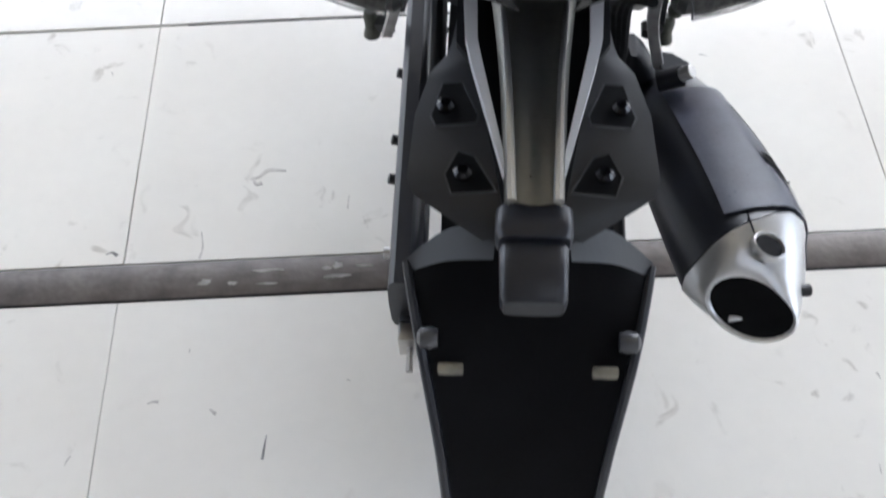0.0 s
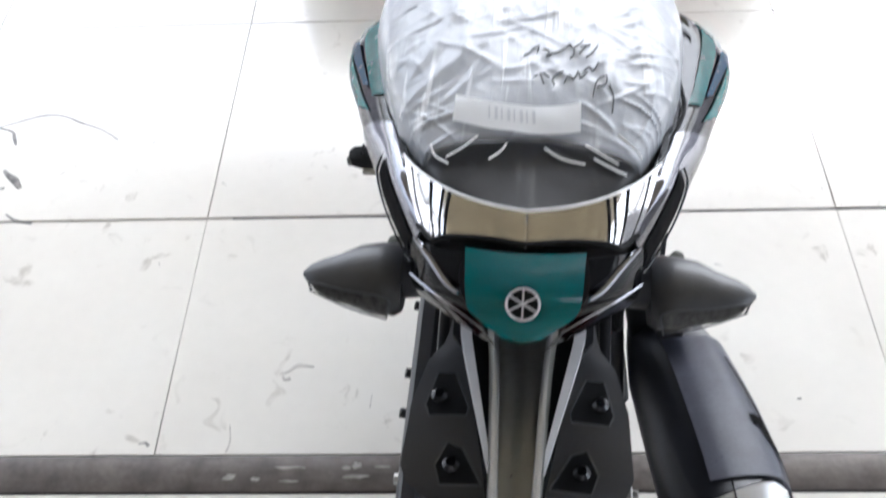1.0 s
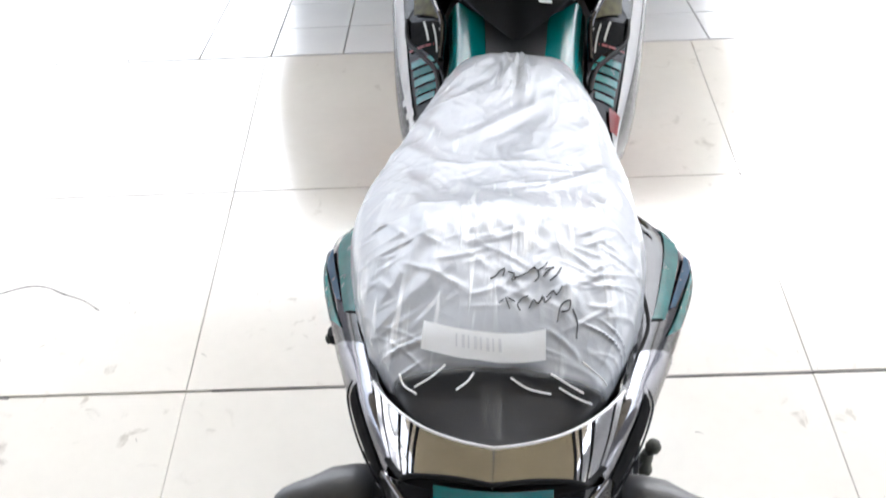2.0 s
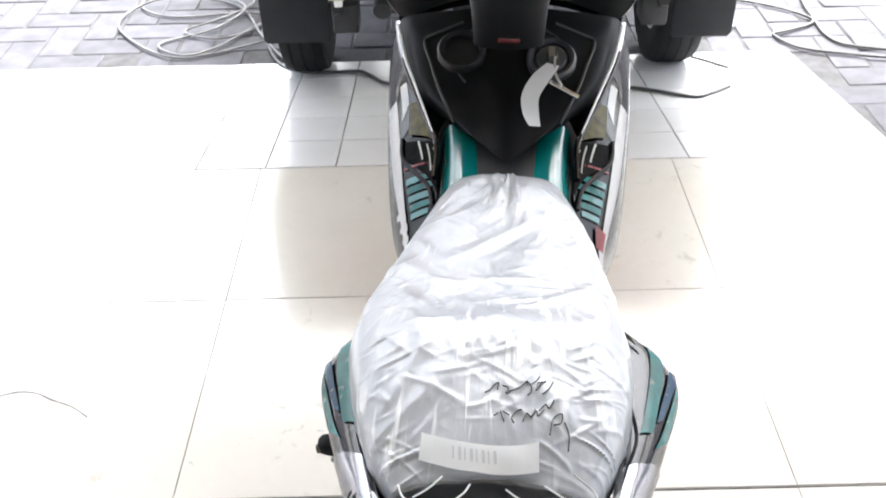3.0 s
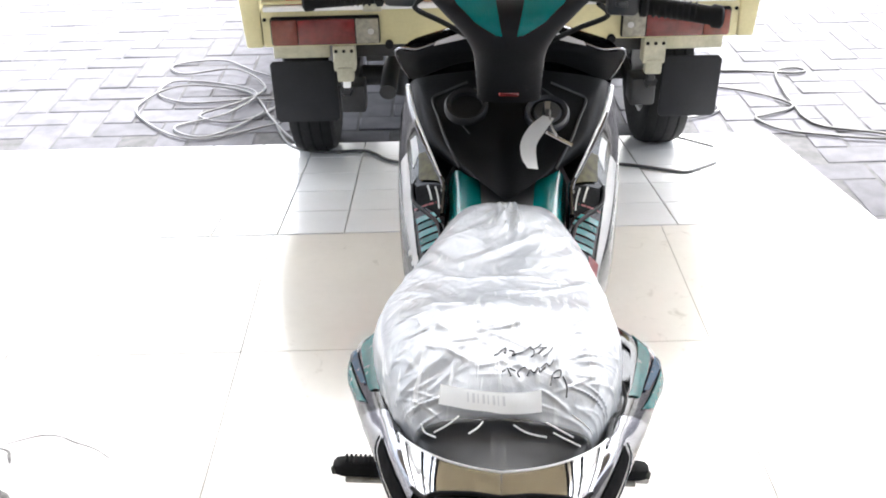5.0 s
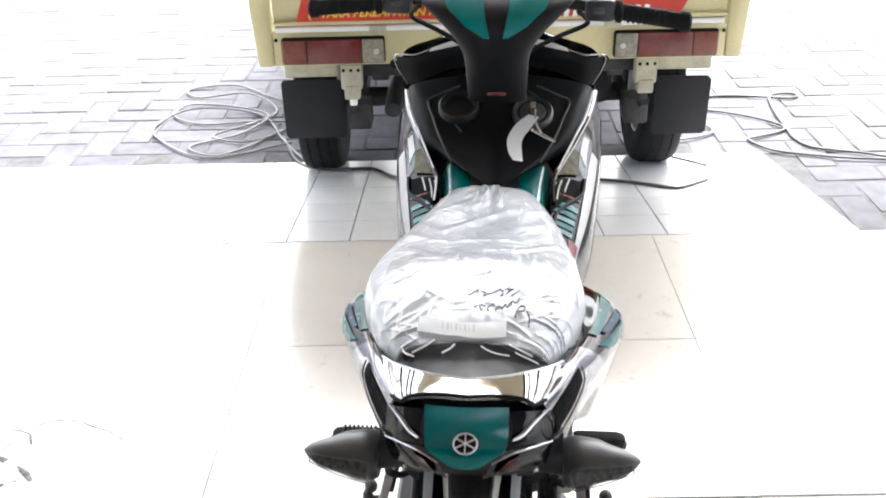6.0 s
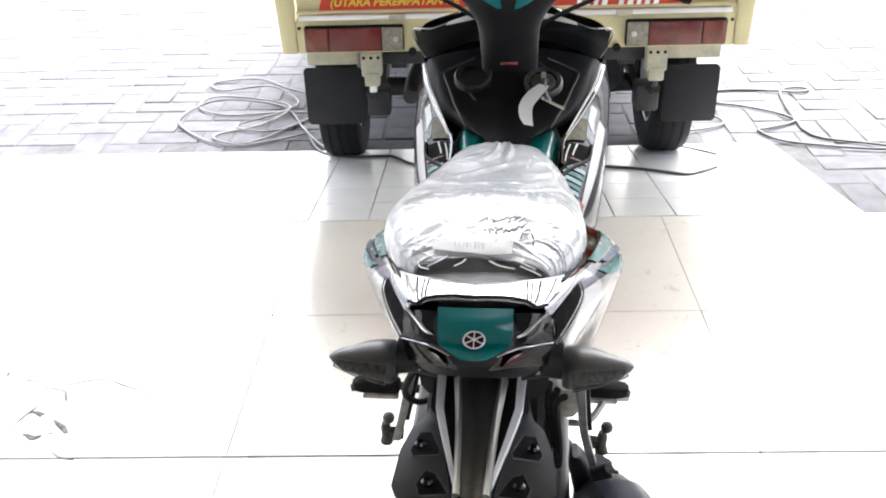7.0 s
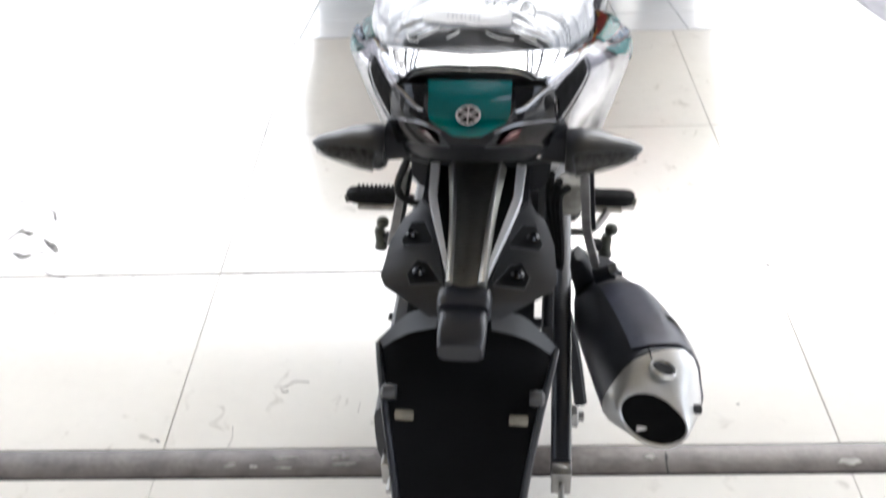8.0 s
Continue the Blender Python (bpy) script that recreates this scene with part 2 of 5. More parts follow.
    for size, turn, gain in ((26, 35, 1.0), (55, -40, 0.45), (110, 10, 0.16)):
        mp = n.new("ShaderNodeMapping")
        mp.inputs["Rotation"].default_value, mp.inputs["Scale"].default_value = (0, 0, radians(turn)), (1, 0.45, 1)
        l.new(spot.outputs[0], mp.inputs["Vector"])
        cell = n.new("ShaderNodeTexVoronoi")
        cell.inputs["Scale"].default_value = size
        l.new(mp.outputs[0], cell.inputs["Vector"])
        height = maths("ADD", height, maths("MULTIPLY", cell.outputs["Distance"], gain))
    l.new(height, bp.inputs["Height"])
    l.new(bp.outputs[0], b.inputs["Normal"])
    b.inputs["Roughness"].default_value, b.inputs["Specular IOR Level"].default_value = 0.25, 0.40
    return m


M_FILM = film_material()


# ---- mesh helpers ----
def finish(name, bm, mat, smooth=40):
    bmesh.ops.recalc_face_normals(bm, faces=bm.faces)
    for f in bm.faces:
        f.smooth = True
    for e in bm.edges:
        e.smooth = len(e.link_faces) != 2 or e.calc_face_angle(0) < radians(smooth)
    me = bpy.data.meshes.new(name)
    bm.to_mesh(me)
    bm.free()
    if mat:
        me.materials.append(mat)
    return me


def part(name, bm, mat, parent, label=""):
    ob = new(name, finish(name, bm, mat))
    ob.parent = parent
    return tagged(ob, label)


def thing(name, bm, mat, label, category, group="", kind=""):
    return tagged(new(name, finish(name, bm, mat)), label, category, group, kind)


def group_at(name, m, label, category, group="", kind=""):
    ob = new(name)
    ob.matrix_basis = m
    ob.empty_display_size = 0.05
    return tagged(ob, label, category, group, kind)


def flip(bm, side):
    if side < 0:
        bmesh.ops.scale(bm, vec=(-1, 1, 1), verts=bm.verts)
    return bm


def cr(p, n=6):
    """A smooth curve through the points p, n steps between neighbours."""
    p = [Vector(q) for q in p]
    out = []
    for i in range(len(p) - 1):
        a, b, c, d = p[max(i - 1, 0)], p[i], p[i + 1], p[min(i + 2, len(p) - 1)]
        for k in range(n):
            t = k / n
            out.append(0.5 * ((2 * b) + (c - a) * t + (2 * a - 5 * b + 4 * c - d) * t * t + (3 * b - a - 3 * c + d) * t ** 3))
    return out + [p[-1]]


def cr_at(p, t):
    x = min(max(t, 0.0), 1.0) * (len(p) - 1)
    i = min(int(x), len(p) - 2)
    t = x - i
    a, b, c, d = p[max(i - 1, 0)], p[i], p[i + 1], p[min(i + 2, len(p) - 1)]
    return 0.5 * ((2 * b) + (c - a) * t + (2 * a - 5 * b + 4 * c - d) * t * t + (3 * b - a - 3 * c + d) * t ** 3)


class Net:
    """A smooth surface through rows of control points: s runs over the rows, t along each row."""

    def __init__(self, rows, out=(0, 0, 1)):
        self.out = Vector(out)
        self.rows = [[Vector(p) for p in r] for r in rows]

    def pt(self, s, t):
        return cr_at([cr_at(r, t) for r in self.rows], s)

    def at(self, s, t, off=0.0):
        p = self.pt(s, t)
        if off:
            e = 0.01
            n = (self.pt(min(s + e, 1), t) - self.pt(max(s - e, 0), t)).cross(self.pt(s, min(t + e, 1)) - self.pt(s, max(t - e, 0)))
            if n.length > 0:
                n = n if n.dot(self.out) > 0 else -n
                p = p + n.normalized() * off
        return p

    def sheet(self, ns, nt, thick=0.0, quad=((0, 0), (0, 1), (1, 1), (1, 0)), off=0.0):
        """The part of the surface inside the four (s, t) corners, off above it, with a thickness."""
        bm = bmesh.new()
        (a, b, c, d) = [Vector(q) for q in quad]
        g = []
        for i in range(ns + 1):
            row = []
            for j in range(nt + 1):
                x, y = i / ns, j / nt
                q = (a * (1 - y) + b * y) * (1 - x) + (d * (1 - y) + c * y) * x
                row.append(bm.verts.new(self.at(q[0], q[1], off)))
            g.append(row)
        for i in range(ns):
            for j in range(nt):
                bm.faces.new((g[i][j], g[i][j + 1], g[i + 1][j + 1], g[i + 1][j]))
        if thick:
            bmesh.ops.solidify(bm, geom=bm.faces[:], thickness=thick)
        return bm


class Facet(Net):
    """A net with straight runs between its rows."""

    def pt(self, s, t):
        x = min(max(s, 0.0), 1.0) * (len(self.rows) - 1)
        i = min(int(x), len(self.rows) - 2)
        return cr_at(self.rows[i], t).lerp(cr_at(self.rows[i + 1], t), x - i)


def rings(loops, caps=True):
    bm = bmesh.new()
    vs = [[bm.verts.new(p) for p in lp] for lp in loops]
    k = len(vs[0])
    for a, b in zip(vs, vs[1:]):
        for i in range(k):
            bm.faces.new((a[i], a[(i + 1) % k], b[(i + 1) % k], b[i]))
    if caps:
        bm.faces.new(vs[0])
        bm.faces.new(vs[-1])
    return bm


def oval(c, x, y, n=20, power=2.0):
    """A closed loop about c with the half axes x and y (vectors); power over 2 squares it off."""
    c, x, y = Vector(c), Vector(x), Vector(y)
    out = []
    for i in range(n):
        a = 2 * math.pi * i / n
        ca, sa = math.cos(a), math.sin(a)
        out.append(c + x * math.copysign(abs(ca) ** (2 / power), ca) + y * math.copysign(abs(sa) ** (2 / power), sa))
    return out


def tube(p, r, sides=10, n=6):
    """A round bar along a smooth curve; r is one radius or one for each point."""
    pts = cr(p, n) if n > 1 else [Vector(q) for q in p]
    rad = [r] * len(pts) if not isinstance(r, (list, tuple)) else [c[0] for c in (cr([(q, 0, 0) for q in r], n) if n > 1 else [(q,) for q in r])]
    loops, up = [], Vector((0, 0, 1))
    for i, q in enumerate(pts):
        d = (pts[min(i + 1, len(pts) - 1)] - pts[max(i - 1, 0)]).normalized()
        if abs(d.dot(up)) > 0.95:
            up = Vector((0, 1, 0)) if abs(d.y) < 0.9 else Vector((1, 0, 0))
        x = d.cross(up).normalized()
        y = x.cross(d).normalized()
        up = y
        loops.append(oval(q, x * rad[i], y * rad[i], sides))
    return rings(loops)


def box(c, size, bev=0.004, m=None, seg=2):
    bm = bmesh.new()
    bmesh.ops.create_cube(bm, size=1)
    bmesh.ops.scale(bm, vec=size, verts=bm.verts)
    if bev:
        bmesh.ops.bevel(bm, geom=bm.edges[:], offset=min(bev, min(size) * 0.45), segments=seg, affect="EDGES", profile=0.5)
    if m:
        bmesh.ops.transform(bm, matrix=m, verts=bm.verts)
    bmesh.ops.translate(bm, vec=c, verts=bm.verts)
    return bm


def plate(outline, depth, bev=0.0):
    """A flat outline given as 3D points, made solid by the vector depth."""
    bm = bmesh.new()
    f = bm.faces.new([bm.verts.new(p) for p in outline])
    r = bmesh.ops.extrude_face_region(bm, geom=[f])
    bmesh.ops.translate(bm, vec=depth, verts=[v for v in r["geom"] if isinstance(v, bmesh.types.BMVert)])
    if bev:
        bmesh.ops.bevel(bm, geom=bm.edges[:], offset=bev, segments=2, affect="EDGES", profile=0.5)
    return bm


def disc(c, axis, r, h, n=24, bev=0.0):
    """A round boss: profile along an axis."""
    q = Vector(axis).to_track_quat("Z", "Y")
    x, y, z = q @ Vector((1, 0, 0)), q @ Vector((0, 1, 0)), q @ Vector((0, 0, 1))
    c = Vector(c)
    b = bev or r * 0.12
    return rings([oval(c, x * r, y * r, n), oval(c + z * (h - b), x * r, y * r, n), oval(c + z * h, x * (r - b), y * (r - b), n)])


def lathe(c, axis, profile, n=32):
    """A closed ring turned about an axis from (radius, height) pairs."""
    q = Vector(axis).to_track_quat("Z", "Y")
    x, y, z = q @ Vector((1, 0, 0)), q @ Vector((0, 1, 0)), q @ Vector((0, 0, 1))
    c = Vector(c)
    return rings([oval(c + z * h, x * r, y * r, n) for r, h in profile], caps=False)


def join(*bms):
    out = bmesh.new()
    for b in bms:
        me = bpy.data.meshes.new("join")
        b.to_mesh(me)
        b.free()
        out.from_mesh(me)
        bpy.data.meshes.remove(me)
    return out


# ---- setting ----
RAMP_Y0, RAMP_Y1, STREET = 1.79, 2.80, -0.155
thing("ground", box((0, 100, STREET - 0.09), (600, 600, 0.1), 0), M_GROUND, "pale concrete ground reaching to the distance", "ground", kind="structure")
floor = thing("floor", box((0, -1.415, -0.16), (14.4, 6.41, 0.31), 0), M_GROUT, "cream glossy ceramic tiled showroom floor with thin dark joints", "floor", kind="structure")
ramp_m = Matrix.Translation((-1.2, (RAMP_Y0 + RAMP_Y1) / 2, STREET / 2)) @ Matrix.Rotation(math.atan2(STREET, RAMP_Y1 - RAMP_Y0), 4, "X")
RAMP_LEN = math.hypot(STREET, RAMP_Y1 - RAMP_Y0)
ramp = tagged(new("ramp", finish("ramp", box((0.003, 0, -0.106), (4.944, RAMP_LEN, 0.2), 0), M_GROUT)), "sloping entrance ramp of pale grey square tiles", "ramp", kind="structure")
ramp.matrix_basis = ramp_m
pavement = thing("pavement", box((0, 5.3, STREET - 0.0285), (12, 7.6, 0.054), 0), M_JOINT, "yard of grey concrete paving blocks beyond the ramp", "pavement", kind="structure")
HX0, HX1 = 0.3, 3.4  # unseen skylight, added to light the bike from behind and the right
ROOF, EDGE = 4.4, 5.3
BANDS = [(-5.0, -3.1, 0), (-3.1, -2.3, 1), (-2.3, EDGE, 0)]
sheets = []
for y0, y1, lit in BANDS:
    for x0, x1 in (((-7, HX0), (HX1, 7)) if lit else ((-7, 7),)):
        sheets.append(box(((x0 + x1) / 2, (y0 + y1) / 2, ROOF + 0.06), (x1 - x0, y1 - y0, 0.12), 0.0))
thing("ceiling", join(*sheets), M_CEILING, "plain tan showroom roof with an unseen skylight opening added for light", "ceiling", kind="structure")
# unseen back wall, added to close the room and bounce light
thing("wall_south", box((0, -4.75, ROOF / 2), (14.4, 0.2, ROOF), 0.0), M_PLASTER, "plain grey back wall, unseen, added to shape the light", "wall", kind="structure")
# unseen side walls, each with an added doorway; the wide eastern one brings side light
for sx, nm, y0, note in ((-1, "wall_west", -0.55, "plain grey unseen side wall with a tall doorway, added to shape the light"), (1, "wall_east", -2.2, "plain grey unseen side wall with a wide opening, added to let light in")):
    thing(nm, join(box((sx * 3.6, (y0 - 4.65) / 2, ROOF / 2), (0.2, y0 + 4.65, ROOF), 0.0), box((sx * 3.6, 0.85, ROOF / 2), (0.2, 0.9, ROOF), 0.0), box((sx * 3.6, (y0 + 0.4) / 2, (ROOF + 2.7) / 2), (0.2, 0.4 - y0, ROOF - 2.7), 0.0)), M_PLASTER, note, "wall", kind="structure")
strip = part("floor_strip", box((0, 0.0625, -0.004), (14.4, 0.061, 0.012), 0.001), M_STRIP, floor, "worn dark brown threshold strip with pale scuffs")
rng = random.Random(4)
for i in range(14):
    x = rng.uniform(-0.48, -0.26) if i < 9 else rng.uniform(-1, 1)
    w, h, y = rng.uniform(0.006, 0.026), rng.uniform(0.002, 0.007), 0.062 + rng.uniform(-0.014, 0.014)
    lp = [Vector((x + w * math.cos(a) * rng.uniform(0.5, 1.2), y + h * math.sin(a) * rng.uniform(0.4, 1.3), 0.0022)) for a in [2 * math.pi * k / 14 for k in range(14)]]
    part("scuff", plate(lp, (0, 0, 0.0006)), M_PALE, strip)
part("strip_joint", plate([(0.288, 0.0320, 0.0021), (0.292, 0.0320, 0.0021), (0.2915, 0.052, 0.0021), (0.2955, 0.066, 0.0021), (0.2925, 0.080, 0.0021), (0.290, 0.066, 0.0021), (0.2885, 0.052, 0.0021)], (0, 0, 0.0006)), M_GROOVE, strip, "broken dark joint in the strip")
# near-black bar: grout line with the shadow under the strip's edge painted in
part("strip_edge_shadow", box((0, 0.0308, -0.0035), (14.4, 0.0022, 0.0095), 0.0004, seg=1), M_GROOVE, strip)
part("dirty_joint", box((1.4, 0.5965, -0.004), (3.9, 0.0030, 0.006), 0.0004, seg=1), M_GRIME, floor)
part("strip_chip", plate([(0.342, 0.0312, 0.0014), (0.350, 0.0285, 0.0014), (0.366, 0.0290, 0.0014), (0.370, 0.0316, 0.0014)], (0, 0, 0.0006)), M_GROOVE, strip)

# ---- truck ----
TX, TG = 0.128, STREET
truck = group_at("pickup_truck", pose(TX, 2.25, TG), "cream yellow pickup truck with red banner on its tailgate", "truck")
HW = 0.828
tail = part("tailgate", join(
    plate([(-0.765, 0.012, 0.735), (0.765, 0.012, 0.735), (0.765, 0.012, 1.27), (-0.765, 0.012, 1.27)], (0, 0.03, 0), 0.006),
    box((0, 0.002, 1.245), (1.53, 0.03, 0.05), 0.01), box((0, 0.004, 0.745), (1.53, 0.022, 0.012), 0.004)), M_CREAM, truck)
for sx in (-1, 1):
    part("corner_post", plate([(sx * 0.772, 0.0, 0.595), (sx * HW, 0.0, 0.595), (sx * (HW + 0.012), 0.0, 0.80), (sx * (HW + 0.012), 0, 1.28), (sx * 0.772, 0, 1.28)], (0, 0.09, 0), 0.008), M_CREAM, truck)
    part("bed_side", box((sx * (HW - 0.01), 1.15, 0.95), (0.045, 2.15, 0.66), 0.012), M_CREAM, truck)
rear = part("rear_panel", plate([(-0.771, 0.0, 0.597), (0.771, 0.0, 0.597), (0.771, 0.0, 0.716), (-0.771, 0.0, 0.716)], (0, 0.08, 0), 0.006), M_CREAM, truck)
# white, not cream: the light this ledge catches is in its colour
part("lit_ledge", box((-0.38, -0.004, 0.727), (0.76, 0.03, 0.018), 0.005), M_WHITE, truck)
part("lit_ledge", box((0.39, -0.004, 0.727), (0.73, 0.03, 0.018), 0.005), M_WHITE, truck)
part("bed_floor", box((0, 1.15, 0.68), (1.55, 2.1, 0.05), 0.01), M_CREAMDUST, truck)
for hx in (-0.41, 0.38):
    part("hinge", box((hx, -0.014, 0.725), (0.06, 0.014, 0.024), 0.004), M_CREAMDUST, truck)
for sx in (-1, 1):
    lamp = part("tail_lamp", box((sx * 0.566, -0.006, 0.652), (0.352, 0.03, 0.092), 0.008), M_DEEP, truck, "rectangular tail lamp of red, orange and clear lenses in a black rim")
    part("red_lens", box((sx * 0.561, -0.02, 0.652), (0.184, 0.016, 0.082), 0.004), M_LAMPRED, lamp)
    part("orange_lens", box((sx * 0.696, -0.02, 0.652), (0.083, 0.016, 0.082), 0.004), M_LAMPORANGE, lamp)
    clear = part("clear_lens", box((sx * 0.430, -0.02, 0.652), (0.074, 0.016, 0.082), 0.004), M_LAMPCLEAR, lamp)
    part("bulb", disc((sx * 0.418, -0.027, 0.652), (0, -1, 0), 0.010, 0.004), M_STEEL, lamp)
    part("screw", disc((sx * 0.76, -0.001, 0.69), (0, -1, 0), 0.006, 0.004, 10), M_DEEP, truck)
    part("stop_rubber", disc((sx * 0.362, -0.001, 0.60), (0, -1, 0), 0.014, 0.012, 16), M_RUBBER, truck)
banner = part("banner", plate([(-0.69, -0.001, 0.737), (0.60, -0.001, 0.737), (0.66, -0.001, 0.86), (0.66, -0.001, 1.2), (-0.56, -0.001, 1.2), (-0.66, -0.001, 0.83)], (0, 0.006, 0)), M_BANNER, tail, "red banner with a line of slanting yellow capitals")


def lettering(text, x, z, height, width, mat, parent):
    """Slanting capitals of the built-in font on the banner, squeezed to a width."""
    cu = bpy.data.curves.new("lettering", "FONT")
    cu.body, cu.size, cu.shear, cu.extrude, cu.offset = text, 1.0, 0.25, 0.001, 0.026
    tmp = bpy.data.objects.new("lettering", cu)
    me = bpy.data.meshes.new_from_object(tmp)
    bpy.data.objects.remove(tmp)
    xs, ys = [v.co.x for v in me.vertices], [v.co.y for v in me.vertices]
    for v in me.vertices:
        v.co = (x + (v.co.x - min(xs)) / (max(xs) - min(xs)) * width, -0.003 - 0.002 * (v.co.z > 0), z + (v.co.y - min(ys)) / (max(ys) - min(ys)) * height)
    me.materials.clear()
    me.materials.append(mat)
    ob = new("lettering", me)
    ob.parent = parent
    return ob


lettering("(UTARA PEREMPATAN KE", -0.642, 0.756, 0.036, 0.455, M_YELLOW, banner)
rng = random.Random(9)
x = 0.215
for k in range(10):
    w = rng.uniform(0.018, 0.026)
    if k != 4:
        part("lettering_bar", box((x + w / 2, -0.004, 0.766), (w * 0.72, 0.003, 0.036), 0.0, Matrix.Rotation(radians(10), 4, "Y")), M_PAPER, banner)
    x += w + 0.008
for k in range(2):
    part("lettering_bar", box((-0.05, -0.004, 0.90 + 0.13 * k), (0.9, 0.003, 0.07), 0.0), M_YELLOW, banner)
for sx in (-1, 1):
    fx, fz = (-0.662, -0.014) if sx < 0 else (0.660, -0.028)
    half = 0.112 if sx < 0 else 0.100
    flap = part("mud_flap", plate([(fx - half + 0.012, 0.08, 0.312 + fz), (fx + half - 0.012, 0.08, 0.312 + fz), (fx + half, 0.08, 0.324 + fz), (fx + half, 0.072, 0.520 + fz), (fx + half - 0.015, 0.07, 0.536 + fz), (fx - half + 0.010, 0.07, 0.537 + fz), (fx - half, 0.072, 0.525 + fz), (fx - half, 0.08, 0.324 + fz)], (0, 0.008, 0), 0.003), M_FLAP, truck, "dark grey rubber mud flap")
    part("flap_hanger", box((fx, 0.09, 0.562), (0.19, 0.02, 0.065), 0.005), M_CREAMDUST, truck)
    br = part("chassis_bracket", join(box((sx * 0.515, 0.05, 0.545), (0.074, 0.06, 0.09), 0.006), box((sx * 0.515, 0.04, 0.49), (0.055, 0.05, 0.05), 0.006)), M_CREAMDUST, truck)
    for k in range(3):
        part("bolt_hole", disc((sx * 0.515 - 0.026 + 0.026 * k, 0.019, 0.572), (0, -1, 0), 0.006, 0.003, 8), M_DEEP, br)
    part("bump_stop", box((sx * 0.515, 0.05, 0.448), (0.026, 0.026, 0.026), 0.004), M_PAPER if sx < 0 else M_ENGINE, truck)
    part("leaf_spring", join(tube([(sx * 0.52, 0.05, 0.43), (sx * 0.52, 0.3, 0.30), (sx * 0.52, 0.75, 0.36)], 0.022, 6), box((sx * 0.5, 0.12, 0.38), (0.085, 0.1, 0.10), 0.01)), M_ENGINE, truck)
    for wy, nm in ((0.55, "rear_wheel"), (2.75, "front_wheel")):
        wx = (-0.690 if sx < 0 else 0.652)
        prof = [(0.17, -0.07), (0.25, -0.085), (0.282, -0.075), (0.292, -0.05), (0.292, 0.05), (0.282, 0.075), (0.25, 0.085), (0.17, 0.07), (0.17, -0.07)]
        tyre = part("tyre", lathe((wx, wy, 0.292), (1, 0, 0), prof, 40), M_RUBBER, truck)
        for k in range(3):
            part("tread_groove", lathe((wx - 0.04 + 0.04 * k, wy, 0.292), (1, 0, 0), [(0.285, -0.004), (0.2935, -0.004), (0.2935, 0.004), (0.285, 0.004), (0.285, -0.004)], 40), M_DEEP, tyre)
        part("rim", lathe((wx, wy, 0.292), (1, 0, 0), [(0.172, -0.065), (0.16, -0.06), (0.12, sx * 0.03), (0.04, sx * 0.045), (0.01, sx * 0.045), (0.01, sx * 0.03), (0.15, 0.06), (0.172, 0.065), (0.172, -0.065)], 32), M_SILVER, tyre)
part("fuel_tank", rings([oval((0.30, y, 0.42), (0.15 * k, 0, 0), (0, 0, 0.10 * k), 24, 5) for y, k in ((0.30, 0.86), (0.32, 1.0), (0.85, 1.0), (0.87, 0.86))]), M_MATTE, truck, "black steel fuel tank under the bed")
part("silencer", rings([oval((-0.24, y, 0.40), (0.085 * k, 0, 0), (0, 0, 0.07 * k), 24, 2.4) for y, k in ((0.30, 0.5), (0.34, 1.0), (0.9, 1.0), (0.94, 0.5))]), M_MATTE, truck, "dark exhaust silencer under the bed")
part("brake_pipe", tube([(-0.40, 0.30, 0.52), (-0.36, 0.28, 0.44), (-0.37, 0.3, 0.36), (-0.30, 0.45, 0.31)], 0.008, 8), M_ENGINE, truck)
part("axle", join(tube([(-0.6, 0.55, 0.29), (0, 0.55, 0.29), (0.55, 0.55, 0.29)], 0.04, 12), disc((-0.05, 0.46, 0.29), (0, 1, 0), 0.11, 0.18, 20)), M_ENGINE, truck)
part("shock_absorber", tube([(-0.34, 0.2, 0.34), (-0.31, 0.3, 0.55)], 0.025, 10), M_ENGINE, truck)
part("shock_absorber", tube([(0.36, 0.2, 0.34), (0.33, 0.3, 0.55)], 0.025, 10), M_ENGINE, truck)
part("tail_pipe", tube([(-0.38, 0.08, 0.40), (-0.36, 0.35, 0.44), (-0.28, 1.2, 0.38)], 0.03, 12), M_ENGINE, truck)
part("spare_wheel", lathe((0.02, 1.0, 0.47), (0, 0, 1), [(0.15, -0.06), (0.27, -0.07), (0.28, 0), (0.27, 0.07), (0.15, 0.06), (0.15, -0.06)], 32), M_RUBBER, truck)
part("cross_member", box((0, 0.12, 0.56), (1.1, 0.06, 0.07), 0.006), M_ENGINE, truck)
for sx in (-1, 1):
    part("chassis_rail", box((sx * 0.42, 1.7, 0.56), (0.06, 3.2, 0.11), 0.006), M_ENGINE, truck)
cab = part("cab", rings([[Vector((sx * w, y, z)) for sx, z in ((-1, 0.45), (-1, 1.05), (-0.86, 1.78), (0.86, 1.78), (1, 1.05), (1, 0.45))] for y, w in ((2.25, 0.80), (2.32, 0.82), (3.2, 0.82), (3.45, 0.8))]), M_CREAM, truck)
part("rear_window", plate([(-0.58, 2.248, 1.2), (0.58, 2.248, 1.2), (0.54, 2.248, 1.65), (-0.54, 2.248, 1.65)], (0, -0.01, 0)), M_SMOKE, cab)


# ---- hoses and cables on the yard ----
def hose(name, p, r, mat, label, z=STREET + 0.012):
    return thing(name, tube([(q[0], q[1], (q[2] if len(q) > 2 else z)) for q in p], r, 8, 6), mat, label, "cable", "hoses and cables on the yard")


